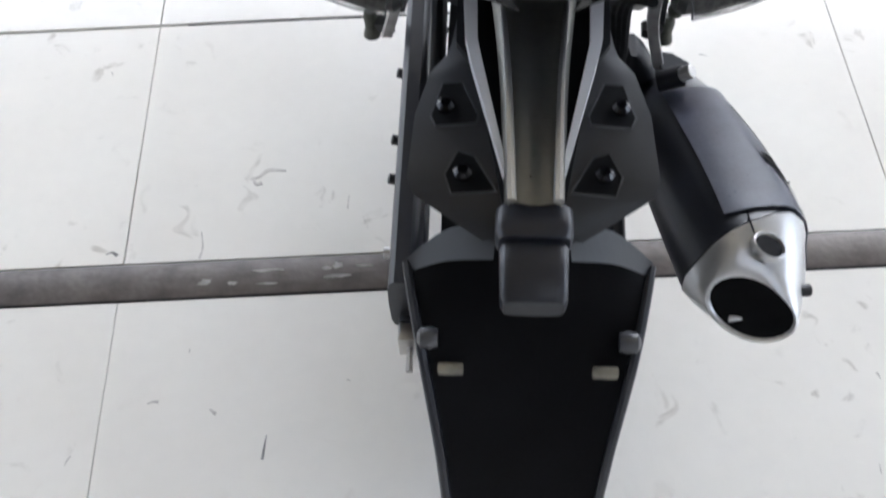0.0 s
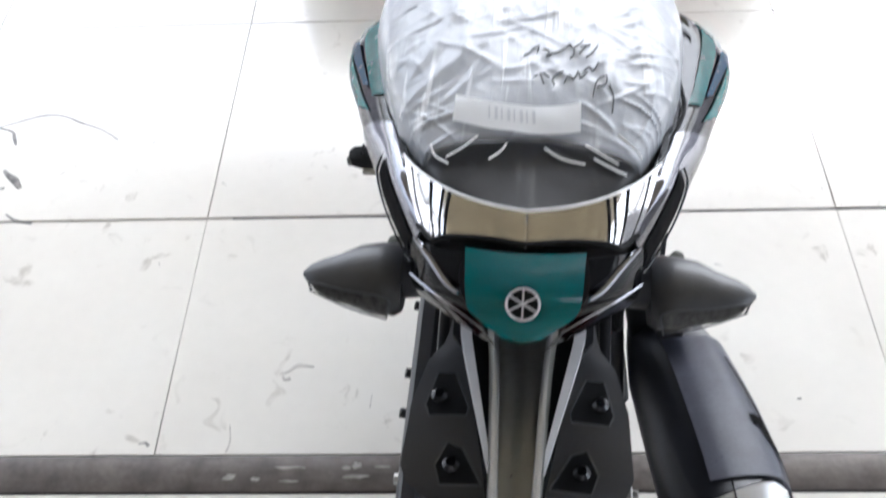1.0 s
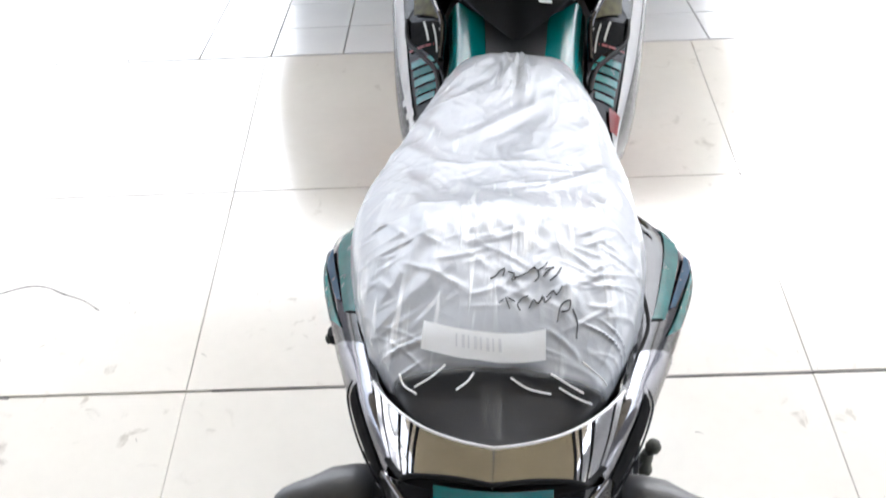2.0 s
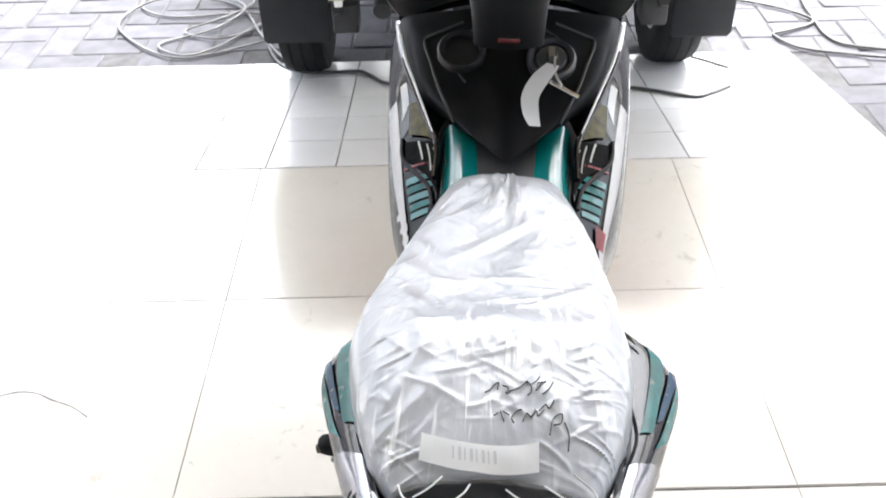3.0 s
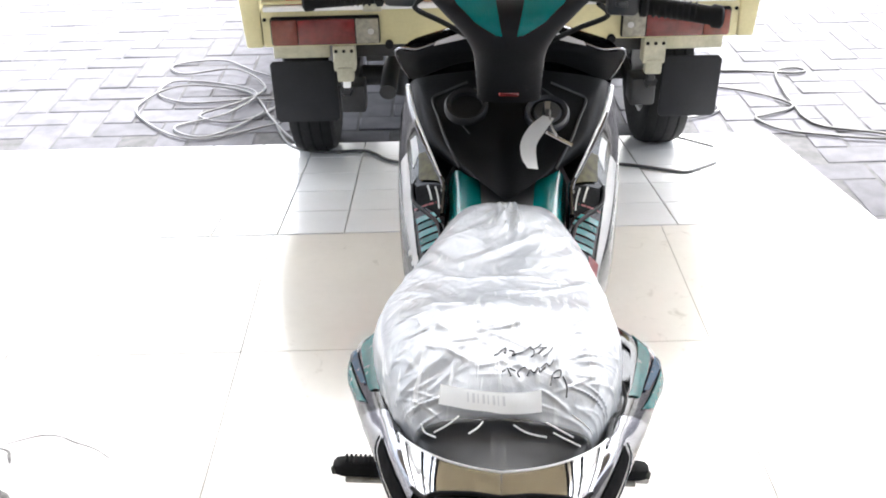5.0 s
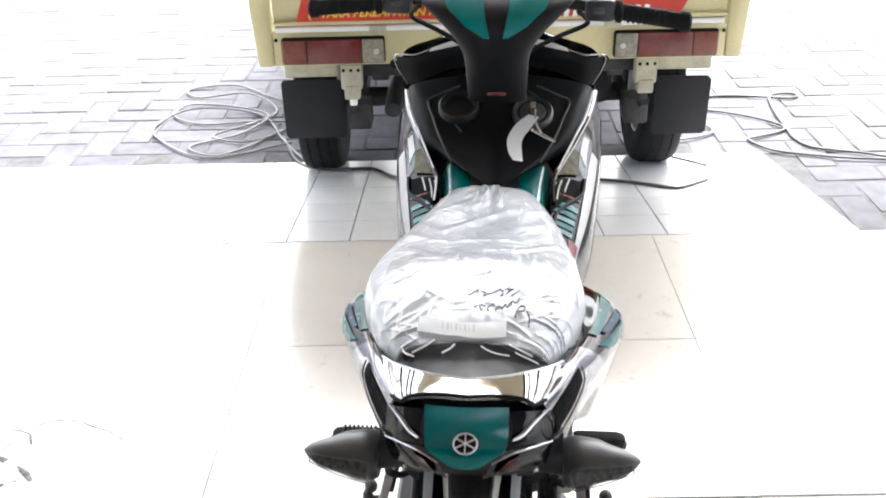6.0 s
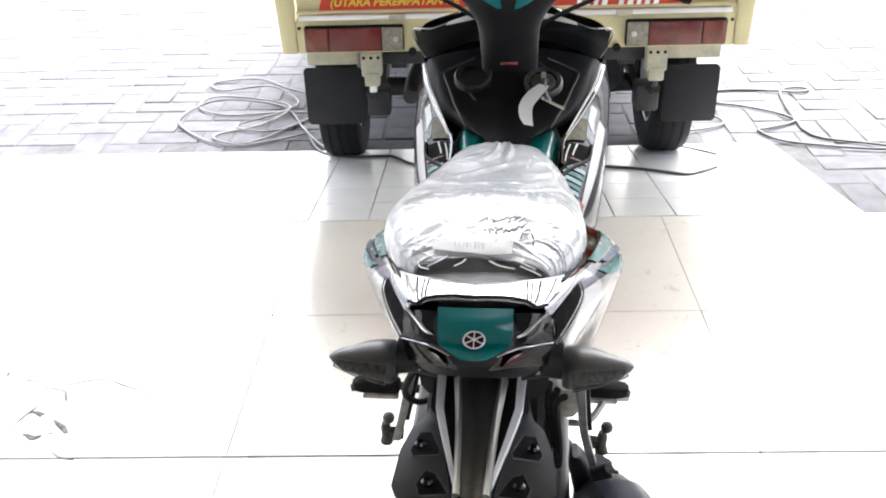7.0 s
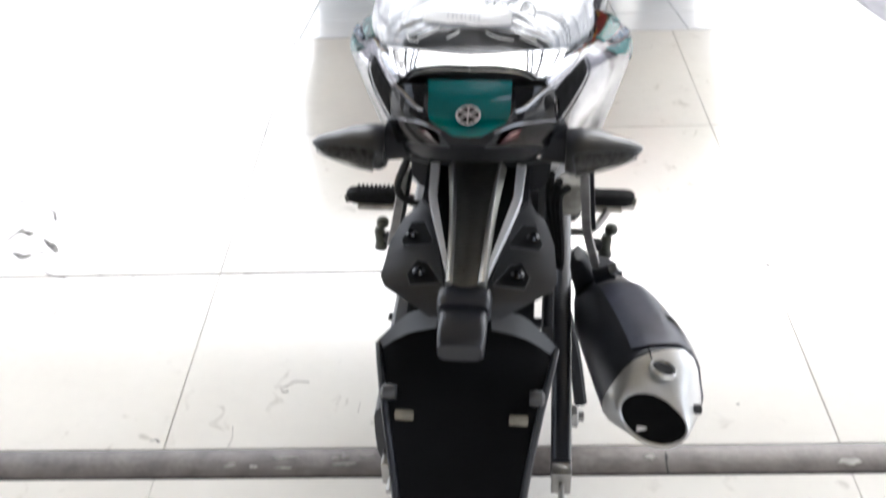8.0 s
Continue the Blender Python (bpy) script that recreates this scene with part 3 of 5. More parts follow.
hose("coiled_hose", [(-0.70, 3.25), (-0.95, 3.27), (-1.2, 3.25), (-1.36, 3.36), (-1.33, 3.52), (-1.1, 3.48), (-0.9, 3.3, STREET + 0.03), (-1.0, 3.12), (-1.2, 2.98), (-1.08, 2.87), (-0.95, 2.95), (-0.82, 3.15), (-0.70, 3.2)], 0.0048, M_PALEHOSE, "pale grey hose lying in loose loops on paving blocks")
hose("coiled_hose", [(-0.72, 3.45), (-0.95, 3.62), (-1.15, 3.80), (-1.38, 3.75), (-1.3, 3.62), (-1.05, 3.62, STREET + 0.03), (-0.88, 3.42), (-0.96, 3.2, STREET + 0.03), (-1.12, 3.1), (-0.98, 3.02), (-0.84, 3.1), (-0.75, 3.3)], 0.0048, M_PALEHOSE, "pale grey hose lying in loose loops on paving blocks")
hose("coiled_hose", [(-0.75, 3.0), (-1.1, 2.85), (-1.38, 3.1), (-1.41, 3.3), (-1.25, 3.42, STREET + 0.03), (-0.95, 3.36), (-0.8, 3.05), (-0.69, 2.84), (-0.62, 2.78, STREET + 0.025)], 0.0048, M_PALEHOSE, "pale grey hose lying in loose loops on paving blocks")


def ramp_z(y):
    return min(0.0, max(STREET, STREET * (y - RAMP_Y0) / (RAMP_Y1 - RAMP_Y0))) + 0.008


hose("black_cable", [(x, y, ramp_z(y)) for x, y in ((-0.80, 3.08), (-0.70, 2.80), (-0.60, 2.68), (-0.50, 2.655), (-0.38, 2.66), (-0.33, 2.61), (-0.26, 2.51), (-0.1, 2.45), (0.2, 2.43), (0.45, 2.435), (0.56, 2.41), (0.66, 2.365), (0.785, 2.29), (0.85, 2.32), (0.935, 2.39))], 0.006, M_HOSE, "black cable lying across the grey tiled ramp")
hose("black_cable", [(x, y, ramp_z(y)) for x, y in ((0.80, 2.80), (0.89, 2.725), (0.985, 2.595))], 0.005, M_HOSE, "short black cable end lying on the grey tiled ramp")
hose("yard_cable", [(0.9, 3.38), (1.1, 3.44), (1.25, 3.48), (1.4, 3.47), (1.58, 3.43), (1.64, 3.46), (1.6, 3.50), (1.5, 3.45), (1.46, 3.2), (1.44, 3.03), (1.3, 2.95), (1.25, 2.92), (1.32, 2.8), (1.5, 2.73), (1.66, 2.69), (1.9, 2.66)], 0.006, M_HOSE, "dark grey cable winding over paving blocks")
hose("yard_cable", [(0.92, 3.42), (1.1, 3.32), (1.3, 3.22), (1.44, 3.08), (1.45, 2.92), (1.5, 2.82), (1.7, 2.74), (1.95, 2.6)], 0.006, M_HOSE, "dark grey cable winding over paving blocks")
hose("yard_cable", [(0.9, 3.12), (1.08, 3.12), (1.12, 3.02), (1.0, 2.95), (0.85, 2.93)], 0.0055, M_PALEHOSE, "pale grey hose loop on paving blocks by a truck wheel")


# ---- marks on the showroom floor ----
def mark(name, p, r, mat, label):
    ob = thing(name, tube([(x, y, 0.0006) for x, y in p], [r * (0.4 + 0.6 * ((i * 37) % 5) / 4) for i in range(len(p))], 6, 4), mat, label, "floor mark", "marks on the showroom floor")
    ob.scale = (1, 1, 0.25)
    return ob


for r, line in ((0.0036, ((-1.14, 0.704), (-1.131, 0.735), (-1.12, 0.763), (-1.101, 0.798), (-1.083, 0.827))), (0.0085, ((-1.121, 0.762), (-1.105, 0.766), (-1.081, 0.754))),
                (0.0090, ((-1.101, 0.684), (-1.086, 0.677), (-1.07, 0.668), (-1.055, 0.677))), (0.0030, ((-1.055, 0.677), (-1.042, 0.683), (-1.03, 0.687))), (0.0085, ((-1.046, 0.736), (-1.032, 0.721), (-1.017, 0.709), (-0.998, 0.685))),
                (0.0045, ((-1.005, 0.616), (-0.98, 0.599), (-0.946, 0.593))), (0.0040, ((-1.123, 0.869), (-1.066, 0.851), (-1.053, 0.829), (-1.043, 0.808))), (0.0040, ((-1.261, 0.924), (-1.239, 0.917), (-1.241, 0.933))),
                (0.0040, ((-1.193, 0.905), (-1.172, 0.898), (-1.153, 0.894))), (0.0030, ((-1.1, 0.86), (-1.056, 0.88), (-1.004, 0.898), (-0.96, 0.893), (-0.922, 0.873), (-0.87, 0.85), (-0.828, 0.819)))):
    mark("floor_crack", line, r, M_DIRT, "grey broken scrape in cream floor tile")
mark("scuff_mark", [(-0.415, 0.245), (-0.40, 0.25), (-0.385, 0.262), (-0.357, 0.259)], 0.004, M_FAINT, "grey scuff mark on cream floor tile")
mark("scuff_mark", [(-0.41, 0.25), (-0.405, 0.235), (-0.395, 0.237)], 0.004, M_FAINT, "grey scuff mark on cream floor tile")
mark("scuff_mark", [(-0.254, 0.205), (-0.256, 0.18)], 0.002, M_FAINT, "short grey scuff mark on cream floor tile")
mark("scuff_mark", [(-0.63, 0.115), (-0.62, 0.118), (-0.612, 0.112)], 0.003, M_DIRT, "small dark chip beside a floor joint")
mark("scuff_mark", [(-0.364, -0.19), (-0.366, -0.205), (-0.368, -0.225)], 0.002, M_DIRT, "short dark scuff mark on cream floor tile")
mark("scuff_mark", [(-0.446, -0.148), (-0.437, -0.156)], 0.004, M_FAINT, "grey scuff mark on cream floor tile")
mark("scuff_mark", [(0.44, 0.19), (0.447, 0.19)], 0.003, M_DIRT, "small dark speck on cream floor tile")
mark("scuff_mark", [(-0.485, 0.15), (-0.48, 0.12), (-0.484, 0.10)], 0.002, M_FAINT, "short grey scuff mark on cream floor tile")
rng = random.Random(21)
for i in range(26):
    x, y = rng.uniform(-1.0, 1.0), rng.uniform(-0.45, 0.9)
    if abs(x) < 0.2:
        continue
    a, ln = rng.uniform(0, 3.1), rng.uniform(0.004, 0.016)
    mark("scuff_mark", [(x, y), (x + ln * 0.5 * math.cos(a), y + ln * 0.5 * math.sin(a) + 0.002), (x + ln * math.cos(a), y + ln * math.sin(a))], rng.uniform(0.001, 0.003), M_FAINT, "faint grey scuff mark on cream floor tile")

# ---- motorcycle ----
bike = group_at("motorcycle", pose(-0.0203, 0, 0, 0, 0, -4.6), "black and teal underbone motorcycle with plastic-wrapped seat on its centre stand", "motorcycle")


def pair(name, make, mat, parent=None, label=""):
    """The same part on both sides."""
    return [part(name, flip(make(), s), mat, parent or bike, label) for s in (1, -1)]


# seat, film over it, paper label and ink
SEAT = [(-0.163, 0.022, 0.872, 0.858), (-0.148, 0.048, 0.870, 0.850), (-0.120, 0.074, 0.869, 0.838), (-0.085, 0.090, 0.869, 0.815), (-0.05, 0.099, 0.869, 0.80), (0.02, 0.110, 0.869, 0.785), (0.10, 0.116, 0.858, 0.765),
        (0.18, 0.110, 0.824, 0.75), (0.28, 0.102, 0.802, 0.74), (0.37, 0.094, 0.795, 0.732), (0.44, 0.083, 0.790, 0.728), (0.492, 0.064, 0.778, 0.728)]


def seat_row(v, w, top, low, grow=0.0, skirt=0.0):
    pts = []
    for f, h in ((-1.0, 0.0), (-0.99, 0.35), (-0.90, 0.80), (-0.55, 0.97), (0.0, 1.0), (0.55, 0.97), (0.90, 0.80), (0.99, 0.35), (1.0, 0.0)):
        pts.append((f * (w + grow), v, low - skirt + (top + grow * 0.6 - low + skirt) * h))
    return pts


def seat_mesh():
    loops = []
    for v, w, top, low in SEAT:
        row = cr(seat_row(v, w, top, low), 3)
        loops.append(row + [Vector((w * 0.8, v, low - 0.012)), Vector((-w * 0.8, v, low - 0.012))])
    fine = []
    for i in range(len(loops[0])):
        fine.append(cr([lp[i] for lp in loops], 4))
    return rings([list(c) for c in zip(*fine)])


seat = part("seat", seat_mesh(), M_VINYL, bike, "long black vinyl seat under clear plastic film")
# film: v, half width to the left and right, top and hem height
FILM = [(-0.150, 0.036, 0.037, 0.872, 0.860), (-0.128, 0.062, 0.064, 0.874, 0.852), (-0.105, 0.078, 0.080, 0.876, 0.846), (-0.06, 0.104, 0.099, 0.877, 0.832), (-0.015, 0.121, 0.114, 0.877, 0.815),
        (0.04, 0.138, 0.126, 0.875, 0.795), (0.10, 0.152, 0.134, 0.868, 0.780), (0.155, 0.160, 0.138, 0.853, 0.768), (0.22, 0.154, 0.136, 0.838, 0.760), (0.30, 0.134, 0.126, 0.824, 0.752),
        (0.37, 0.116, 0.113, 0.813, 0.748), (0.445, 0.095, 0.094, 0.800, 0.746), (0.492, 0.077, 0.076, 0.788, 0.748), (0.508, 0.060, 0.060, 0.764, 0.748)]
film_rows = []
for v, wl, wr, top, low in FILM:
    k = min(1.0, max(0.0, (v + 0.02) / 0.2))
    half = [(1.0, 0.0), (0.985 - 0.01 * k, 0.45 - 0.15 * k), (0.91 - 0.03 * k, 0.80 - 0.14 * k), (0.62, 0.955 - 0.045 * k)]
    wl, wr = wl - 0.004, wr - 0.004
    film_rows.append([(-wl * f, v, low + (top - low) * h) for f, h in half] + [(0.0, v, top)] + [(wr * f, v, low + (top - low) * h) for f, h in reversed(half)])
film_net = Net(film_rows)


def film_folds():
    """Straight folds of the film: middle, direction, half length, half width and height."""
    r = random.Random(31)
    out = []

    def fold(x, y, turn, length, width, height):
        out.append((x, y, math.sin(radians(turn)), math.cos(radians(turn)), length, width, height))

    for k in range(34):  # broad, soft pleats
        x, y = r.uniform(-0.14, 0.13), r.uniform(-0.08, 0.50)
        fold(x, y, r.choice((-1, 1)) * r.uniform(5, 45), r.uniform(0.04, 0.10), r.uniform(0.009, 0.020), r.uniform(0.0008, 0.0024))
    for k in range(190):  # short sharp creases, most of them over the hump
        y = r.gauss(0.07, 0.09) if k < 140 else r.uniform(-0.1, 0.5)
        fold(r.uniform(-0.13, 0.13), y, r.choice((38, 42, -35, -50, 12, 70)) + r.uniform(-16, 16), r.uniform(0.010, 0.046), r.uniform(0.0022, 0.0050), r.uniform(0.0004, 0.0011))
    for k in range(14):  # long streaks drawn from the nose of the seat
        fold(r.uniform(-0.02, 0.02), 0.42 + r.uniform(-0.04, 0.06), r.uniform(-12, 12), r.uniform(0.04, 0.10), r.uniform(0.003, 0.006), r.uniform(0.002, 0.0042))
    for k in range(16):  # pulled lines round the tail
        x = r.uniform(-0.10, 0.10)
        fold(x, -0.085 + r.uniform(-0.02, 0.03) + 1.2 * x * x, (-1 if x > 0 else 1) * r.uniform(35, 75), r.uniform(0.015, 0.04), r.uniform(0.0022, 0.004), r.uniform(0.0012, 0.0024))
    for k in range(5):  # pulled line over the step of the seat
        fold(-0.10 + 0.05 * k, 0.205 + r.uniform(-0.006, 0.006), 90 + r.uniform(-6, 6), 0.05, 0.006, 0.0006)
    return out


def film_mesh():
    bm = film_net.sheet(380, 210)
    bm.normal_update()
    xy = np.array([v.co[:2] for v in bm.verts])
    lift = np.full(len(xy), 0.002)
    for x, y, dx, dy, length, width, height in film_folds():
        px, py = xy[:, 0] - x, xy[:, 1] - y
        along, across = px * dx + py * dy, px * dy - py * dx
        bow = across + 0.12 * along * along / length
        lift += height * np.clip(1 - np.abs(bow) / width, 0, 1) ** 1.3 * np.clip(1 - (along / length) ** 2, 0, 1)
    for v, d in zip(bm.verts, lift):
        n = v.normal
        n = n if n.dot(Vector((v.co.x, 0, 0.35))) > 0 else -n
        v.co += n * float(d) + Vector((0, 0, 0.0022 * noise.noise(Vector((v.co.x * 14, v.co.y * 12, 6)))))
    return bm


film_bm = film_mesh()
film_tree = BVHTree.FromBMesh(film_bm)
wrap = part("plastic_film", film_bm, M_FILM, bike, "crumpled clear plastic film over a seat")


def film_point(u, v, off):
    """A point on the film above the seat at (u, v)."""
    return film_tree.ray_cast(Vector((u, v, 1.2)), Vector((0, 0, -1)))[0] + Vector((0, 0, off))


# white crease lines, drawn as glints, where the clear film is pulled tight round the tail
for line in (((-0.062, -0.106), (-0.052, -0.100), (-0.044, -0.092), (-0.040, -0.087)), ((-0.075, -0.092), (-0.070, -0.103), (-0.060, -0.112)), ((0.040, -0.092), (0.052, -0.100), (0.064, -0.106)), ((0.046, -0.104), (0.060, -0.112), (0.070, -0.112)),
             ((0.064, -0.078), (0.074, -0.086), (0.082, -0.090)), ((0.010, -0.098), (0.024, -0.107), (0.040, -0.110)), ((-0.030, -0.110), (-0.022, -0.102), (-0.018, -0.094))):
    part("film_crease_glint", tube([film_point(u, v, 0.0002) for u, v in [q[:2] for q in cr([(*p, 0) for p in line], 4)]], 0.0008, 6, 1), M_PAPER, wrap)
paper_net = Net([[film_point(u, v + 0.011 * (u / 0.055) ** 2, 0.0035) for u in (-0.060, -0.045, -0.03, -0.015, 0.0, 0.015, 0.026, 0.036)] for v in (-0.086, -0.072, -0.057)])
paper = part("paper_label", paper_net.sheet(8, 16, 0.0006), M_PAPER, bike, "white paper label with a printed row of bars")
for k in range(8):
    t = 0.26 + 0.045 * k
    part("printed_bar", paper_net.sheet(2, 1, 0.0003, ((0.35, t), (0.35, t + 0.012 + 0.010 * (k % 2)), (0.75, t + 0.004 + 0.010 * (k % 2)), (0.75, t - 0.008)), 0.0012), M_PRINT, paper)
# two slanting lines of quick handwriting: start of each stroke, then steps along and up, in millimetres
WRITING = [(-28, 14, 4, 3, 3, 5), (-22, 21, 5, 4, -1, -7), (-14, 22, 5, -2, -2, -6, 3, 1), (-9, 16, 8, 4, 8, 7), (5, 26, 4, -2, 1, -7, -3, -4), (10, 24, 4, 3, 3, 6), (14, 18, 4, 6, 4, 4), (15, 25, 7, 2), (19, 14, 5, 5, 4, 9),
           (-20, -8, 3, 3), (-15, -4, 3, -9), (-13, -4, 5, -3), (-4, -14, -2, 5, 4, 6, 4, 1), (3, -12, 3, 7, 4, -3, 3, 8), (10, -7, 4, 5, 1, -5, 5, 6), (16, -2, 5, 6, 3, -4, 4, 7), (24, -24, 3, 14, 7, 5, -1, -8, -6, -3), (36, -12, 3, -10, -1, -13)]
strokes = []
for x, y, *steps in WRITING:
    pts = [(x, y)]
    for dx, dy in zip(steps[::2], steps[1::2]):
        pts.append((pts[-1][0] + dx, pts[-1][1] + dy))
    strokes.append(tube([film_point(0.020 + a * 0.00105, -0.012 + b * 0.00125, 0.0008) for a, b in [q[:2] for q in cr([(*p, 0) for p in pts], 4)]], 0.00055, 5, 2))
part("ink_scribble", join(*strokes), M_INK, bike, "illegible black handwriting on the film")

# rear cowls
COWL = [[(0.108, 0.235, 0.770), (0.118, 0.232, 0.762), (0.138, 0.215, 0.700), (0.12, 0.20, 0.60)],
        [(0.124, 0.17, 0.79), (0.157, 0.165, 0.784), (0.185, 0.152, 0.740), (0.15, 0.15, 0.60)],
        [(0.120, 0.06, 0.810), (0.146, 0.055, 0.806), (0.163, 0.05, 0.768), (0.116, 0.05, 0.66)],
        [(0.106, -0.03, 0.832), (0.122, -0.035, 0.832), (0.135, -0.035, 0.797), (0.100, -0.04, 0.70)],
        [(0.091, -0.094, 0.852), (0.104, -0.100, 0.848), (0.109, -0.105, 0.812), (0.088, -0.11, 0.735)],
        [(0.070, -0.160, 0.860), (0.077, -0.164, 0.850), (0.080, -0.160, 0.818), (0.066, -0.16, 0.765)]]
cowl_net = Net(COWL, (1, 0, 0.3))
cowls = pair("rear_cowl", lambda: cowl_net.sheet(28, 18, 0.004), M_GLOSS, None, "glossy black side cowl with teal graphics")
for ob, s in zip(cowls, (1, -1)):
    def mark(nm, quad, m, off=0.0016, thick=0.0006, n=(10, 6)):
        return part(nm, flip(cowl_net.sheet(n[0], n[1], thick, quad, off), s), m, ob)
    mark("teal_graphic", ((0.16, 0.32), (0.13, 0.46), (0.46, 0.36), (0.48, 0.22)), M_DECAL)
    mark("teal_graphic", ((0.20, 0.58), (0.16, 0.74), (0.44, 0.56), (0.50, 0.44)), M_DECAL)
    mark("blue_graphic", ((0.24, 0.47), (0.22, 0.56), (0.40, 0.44), (0.42, 0.38)), M_BLUE, 0.0026)
    for k in range(3):
        mark("lettering_bar", ((0.12 + 0.025 * k, 0.42), (0.12 + 0.025 * k, 0.60), (0.132 + 0.025 * k, 0.58), (0.132 + 0.025 * k, 0.42)), M_STRIPE, 0.0028)
    mark("inner_band", ((0.58, 0.02), (0.64, 0.15), (0.80, 0.16), (0.80, 0.02)), M_GLOSS, 0.0034)
    mark("silver_side", ((0.62, 0.06), (0.46, 0.99), (1.0, 0.99), (0.995, 0.04)), M_SILVERPAINT, 0.0018, 0.0008, (20, 14))
    mark("dark_slot", ((0.73, 0.37), (0.74, 0.52), (0.93, 0.74), (0.97, 0.42)), M_DEEP, 0.003, 0.002)
    part("slot_rim", flip(tube([cowl_net.at(q, t, 0.0045) for q, t in ((0.72, 0.38), (0.74, 0.53), (0.83, 0.65), (0.93, 0.75), (0.975, 0.43))], 0.0010, 6), s), M_GLOSS, ob)
    part("panel_gap", flip(tube([cowl_net.at(q, t, 0.001) for q, t in ((0.40, 0.10), (0.50, 0.20), (0.62, 0.16), (0.76, 0.12))], 0.0016, 6), s), M_DEEP, ob)
# tail lamp, teal panel and their black surround
class Halves(Net):
    """A net given from its middle line outwards, mirrored about it with a sharp ridge."""

    def pt(self, s, t):
        p = Net.pt(self, s, abs(2 * t - 1))
        return Vector((p.x if t >= 0.5 else -p.x, p.y, p.z))


lens_net = Halves([[(0.0, -0.167, 0.884), (0.026, -0.160, 0.882), (0.052, -0.146, 0.878), (0.075, -0.120, 0.868), (0.094, -0.088, 0.855)],
                   [(0.0, -0.183, 0.8848), (0.026, -0.177, 0.8823), (0.053, -0.167, 0.8773), (0.070, -0.148, 0.867), (0.086, -0.122, 0.856)],
                   [(0.0, -0.198, 0.8855), (0.026, -0.192, 0.883), (0.052, -0.186, 0.8765), (0.062, -0.178, 0.866), (0.074, -0.160, 0.858)]], (0, -0.2, 1))
part("tail_cowl", lens_net.sheet(12, 40, 0.006), M_GLOSS, bike, "glossy black tail piece")
lamp = part("tail_lamp", lens_net.sheet(10, 24, 0.003, ((0.04, 0.502), (0.04, 0.752), (0.97, 0.752), (0.97, 0.502)), 0.004), M_CLEAR, bike, "mirror-bright clear tail lamp lens with a narrow centre joint")
part("lens_half", lens_net.sheet(10, 24, 0.003, ((0.04, 0.248), (0.04, 0.498), (0.97, 0.498), (0.97, 0.248)), 0.004), M_CLEAR, lamp)
part("lens_joint", box((0, -0.1835, 0.8870), (0.0012, 0.029, 0.003), 0.0), M_GREYPANEL, lamp)
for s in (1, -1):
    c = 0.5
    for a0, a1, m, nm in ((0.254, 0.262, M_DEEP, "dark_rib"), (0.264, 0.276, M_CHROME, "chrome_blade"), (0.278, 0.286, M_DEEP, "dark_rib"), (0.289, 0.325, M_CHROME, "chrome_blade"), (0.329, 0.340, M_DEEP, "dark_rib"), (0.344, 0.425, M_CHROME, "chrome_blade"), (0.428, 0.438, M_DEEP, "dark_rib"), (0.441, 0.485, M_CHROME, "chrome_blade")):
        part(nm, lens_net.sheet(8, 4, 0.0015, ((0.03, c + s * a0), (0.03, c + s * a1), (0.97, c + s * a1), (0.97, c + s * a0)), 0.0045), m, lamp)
part("seat_edge_trim", tube([lens_net.at(0.0, k / 30, 0.004) for k in range(31)], 0.0011, 8, 1), M_STRIPE, bike)
part("tail_trim", tube([lens_net.at(1.0, k / 30, 0.005) for k in range(31)], 0.0020, 8, 1), M_DEEP, bike)
panel_net = Net([[(-u, v, z), (-u * 0.5, v + 0.7 * (w - v), z + 0.7 * (m - z)), (0, w, m), (u * 0.5, v + 0.7 * (w - v), z + 0.7 * (m - z)), (u, v, z)] for u, v, z, w, m in
                 ((0.0415, -0.186, 0.870, -0.192, 0.873), (0.0412, -0.194, 0.858, -0.197, 0.859), (0.0400, -0.210, 0.844, -0.213, 0.8435), (0.0345, -0.222, 0.842, -0.228, 0.841), (0.0140, -0.236, 0.836, -0.241, 0.838))])
teal_panel = part("tail_panel", panel_net.sheet(18, 18, 0.004), M_TEALGLOSS, bike, "teal shield-shaped tail panel with a round white emblem")
nrm = (panel_net.at(0.54, 0.5, 0.01) - panel_net.at(0.54, 0.5)).normalized()
nrm = nrm if nrm.z > 0 else -nrm
side_x, side_y = Vector((1, 0, 0)), nrm.cross(Vector((1, 0, 0))).normalized()
base = panel_net.at(0.52, 0.5) + nrm * 0.0035
emblem = part("emblem", disc(base, nrm, 0.0118, 0.002, 28), M_DEEP, teal_panel, "round emblem of white ring and spokes")
part("emblem_ring", rings([oval(base + nrm * h, side_x * r, side_y * r, 28) for r, h in ((0.0104, 0.002), (0.0115, 0.0028), (0.0123, 0.002))], False), M_WHITE, emblem)
for k in range(3):
    a = k * math.pi / 3 + math.pi / 2
    d = side_x * math.cos(a) + side_y * math.sin(a)
    e = nrm.cross(d)
    part("emblem_spoke", plate([base + nrm * 0.0021 + d * x * 0.0104 + e * y * 0.0006 for x, y in ((-1, -1), (1, -1), (1, 1), (-1, 1))], nrm * 0.0008), M_WHITE, emblem)
pair("tail_cheek", lambda: Net([[(0.043, -0.188, 0.866), (0.066, -0.178, 0.860), (0.083, -0.163, 0.850)], [(0.043, -0.207, 0.846), (0.066, -0.194, 0.836), (0.084, -0.174, 0.815)], [(0.016, -0.236, 0.822), (0.05, -0.203, 0.806), (0.08, -0.168, 0.785)]]).sheet(10, 10, 0.004), M_GLOSS)
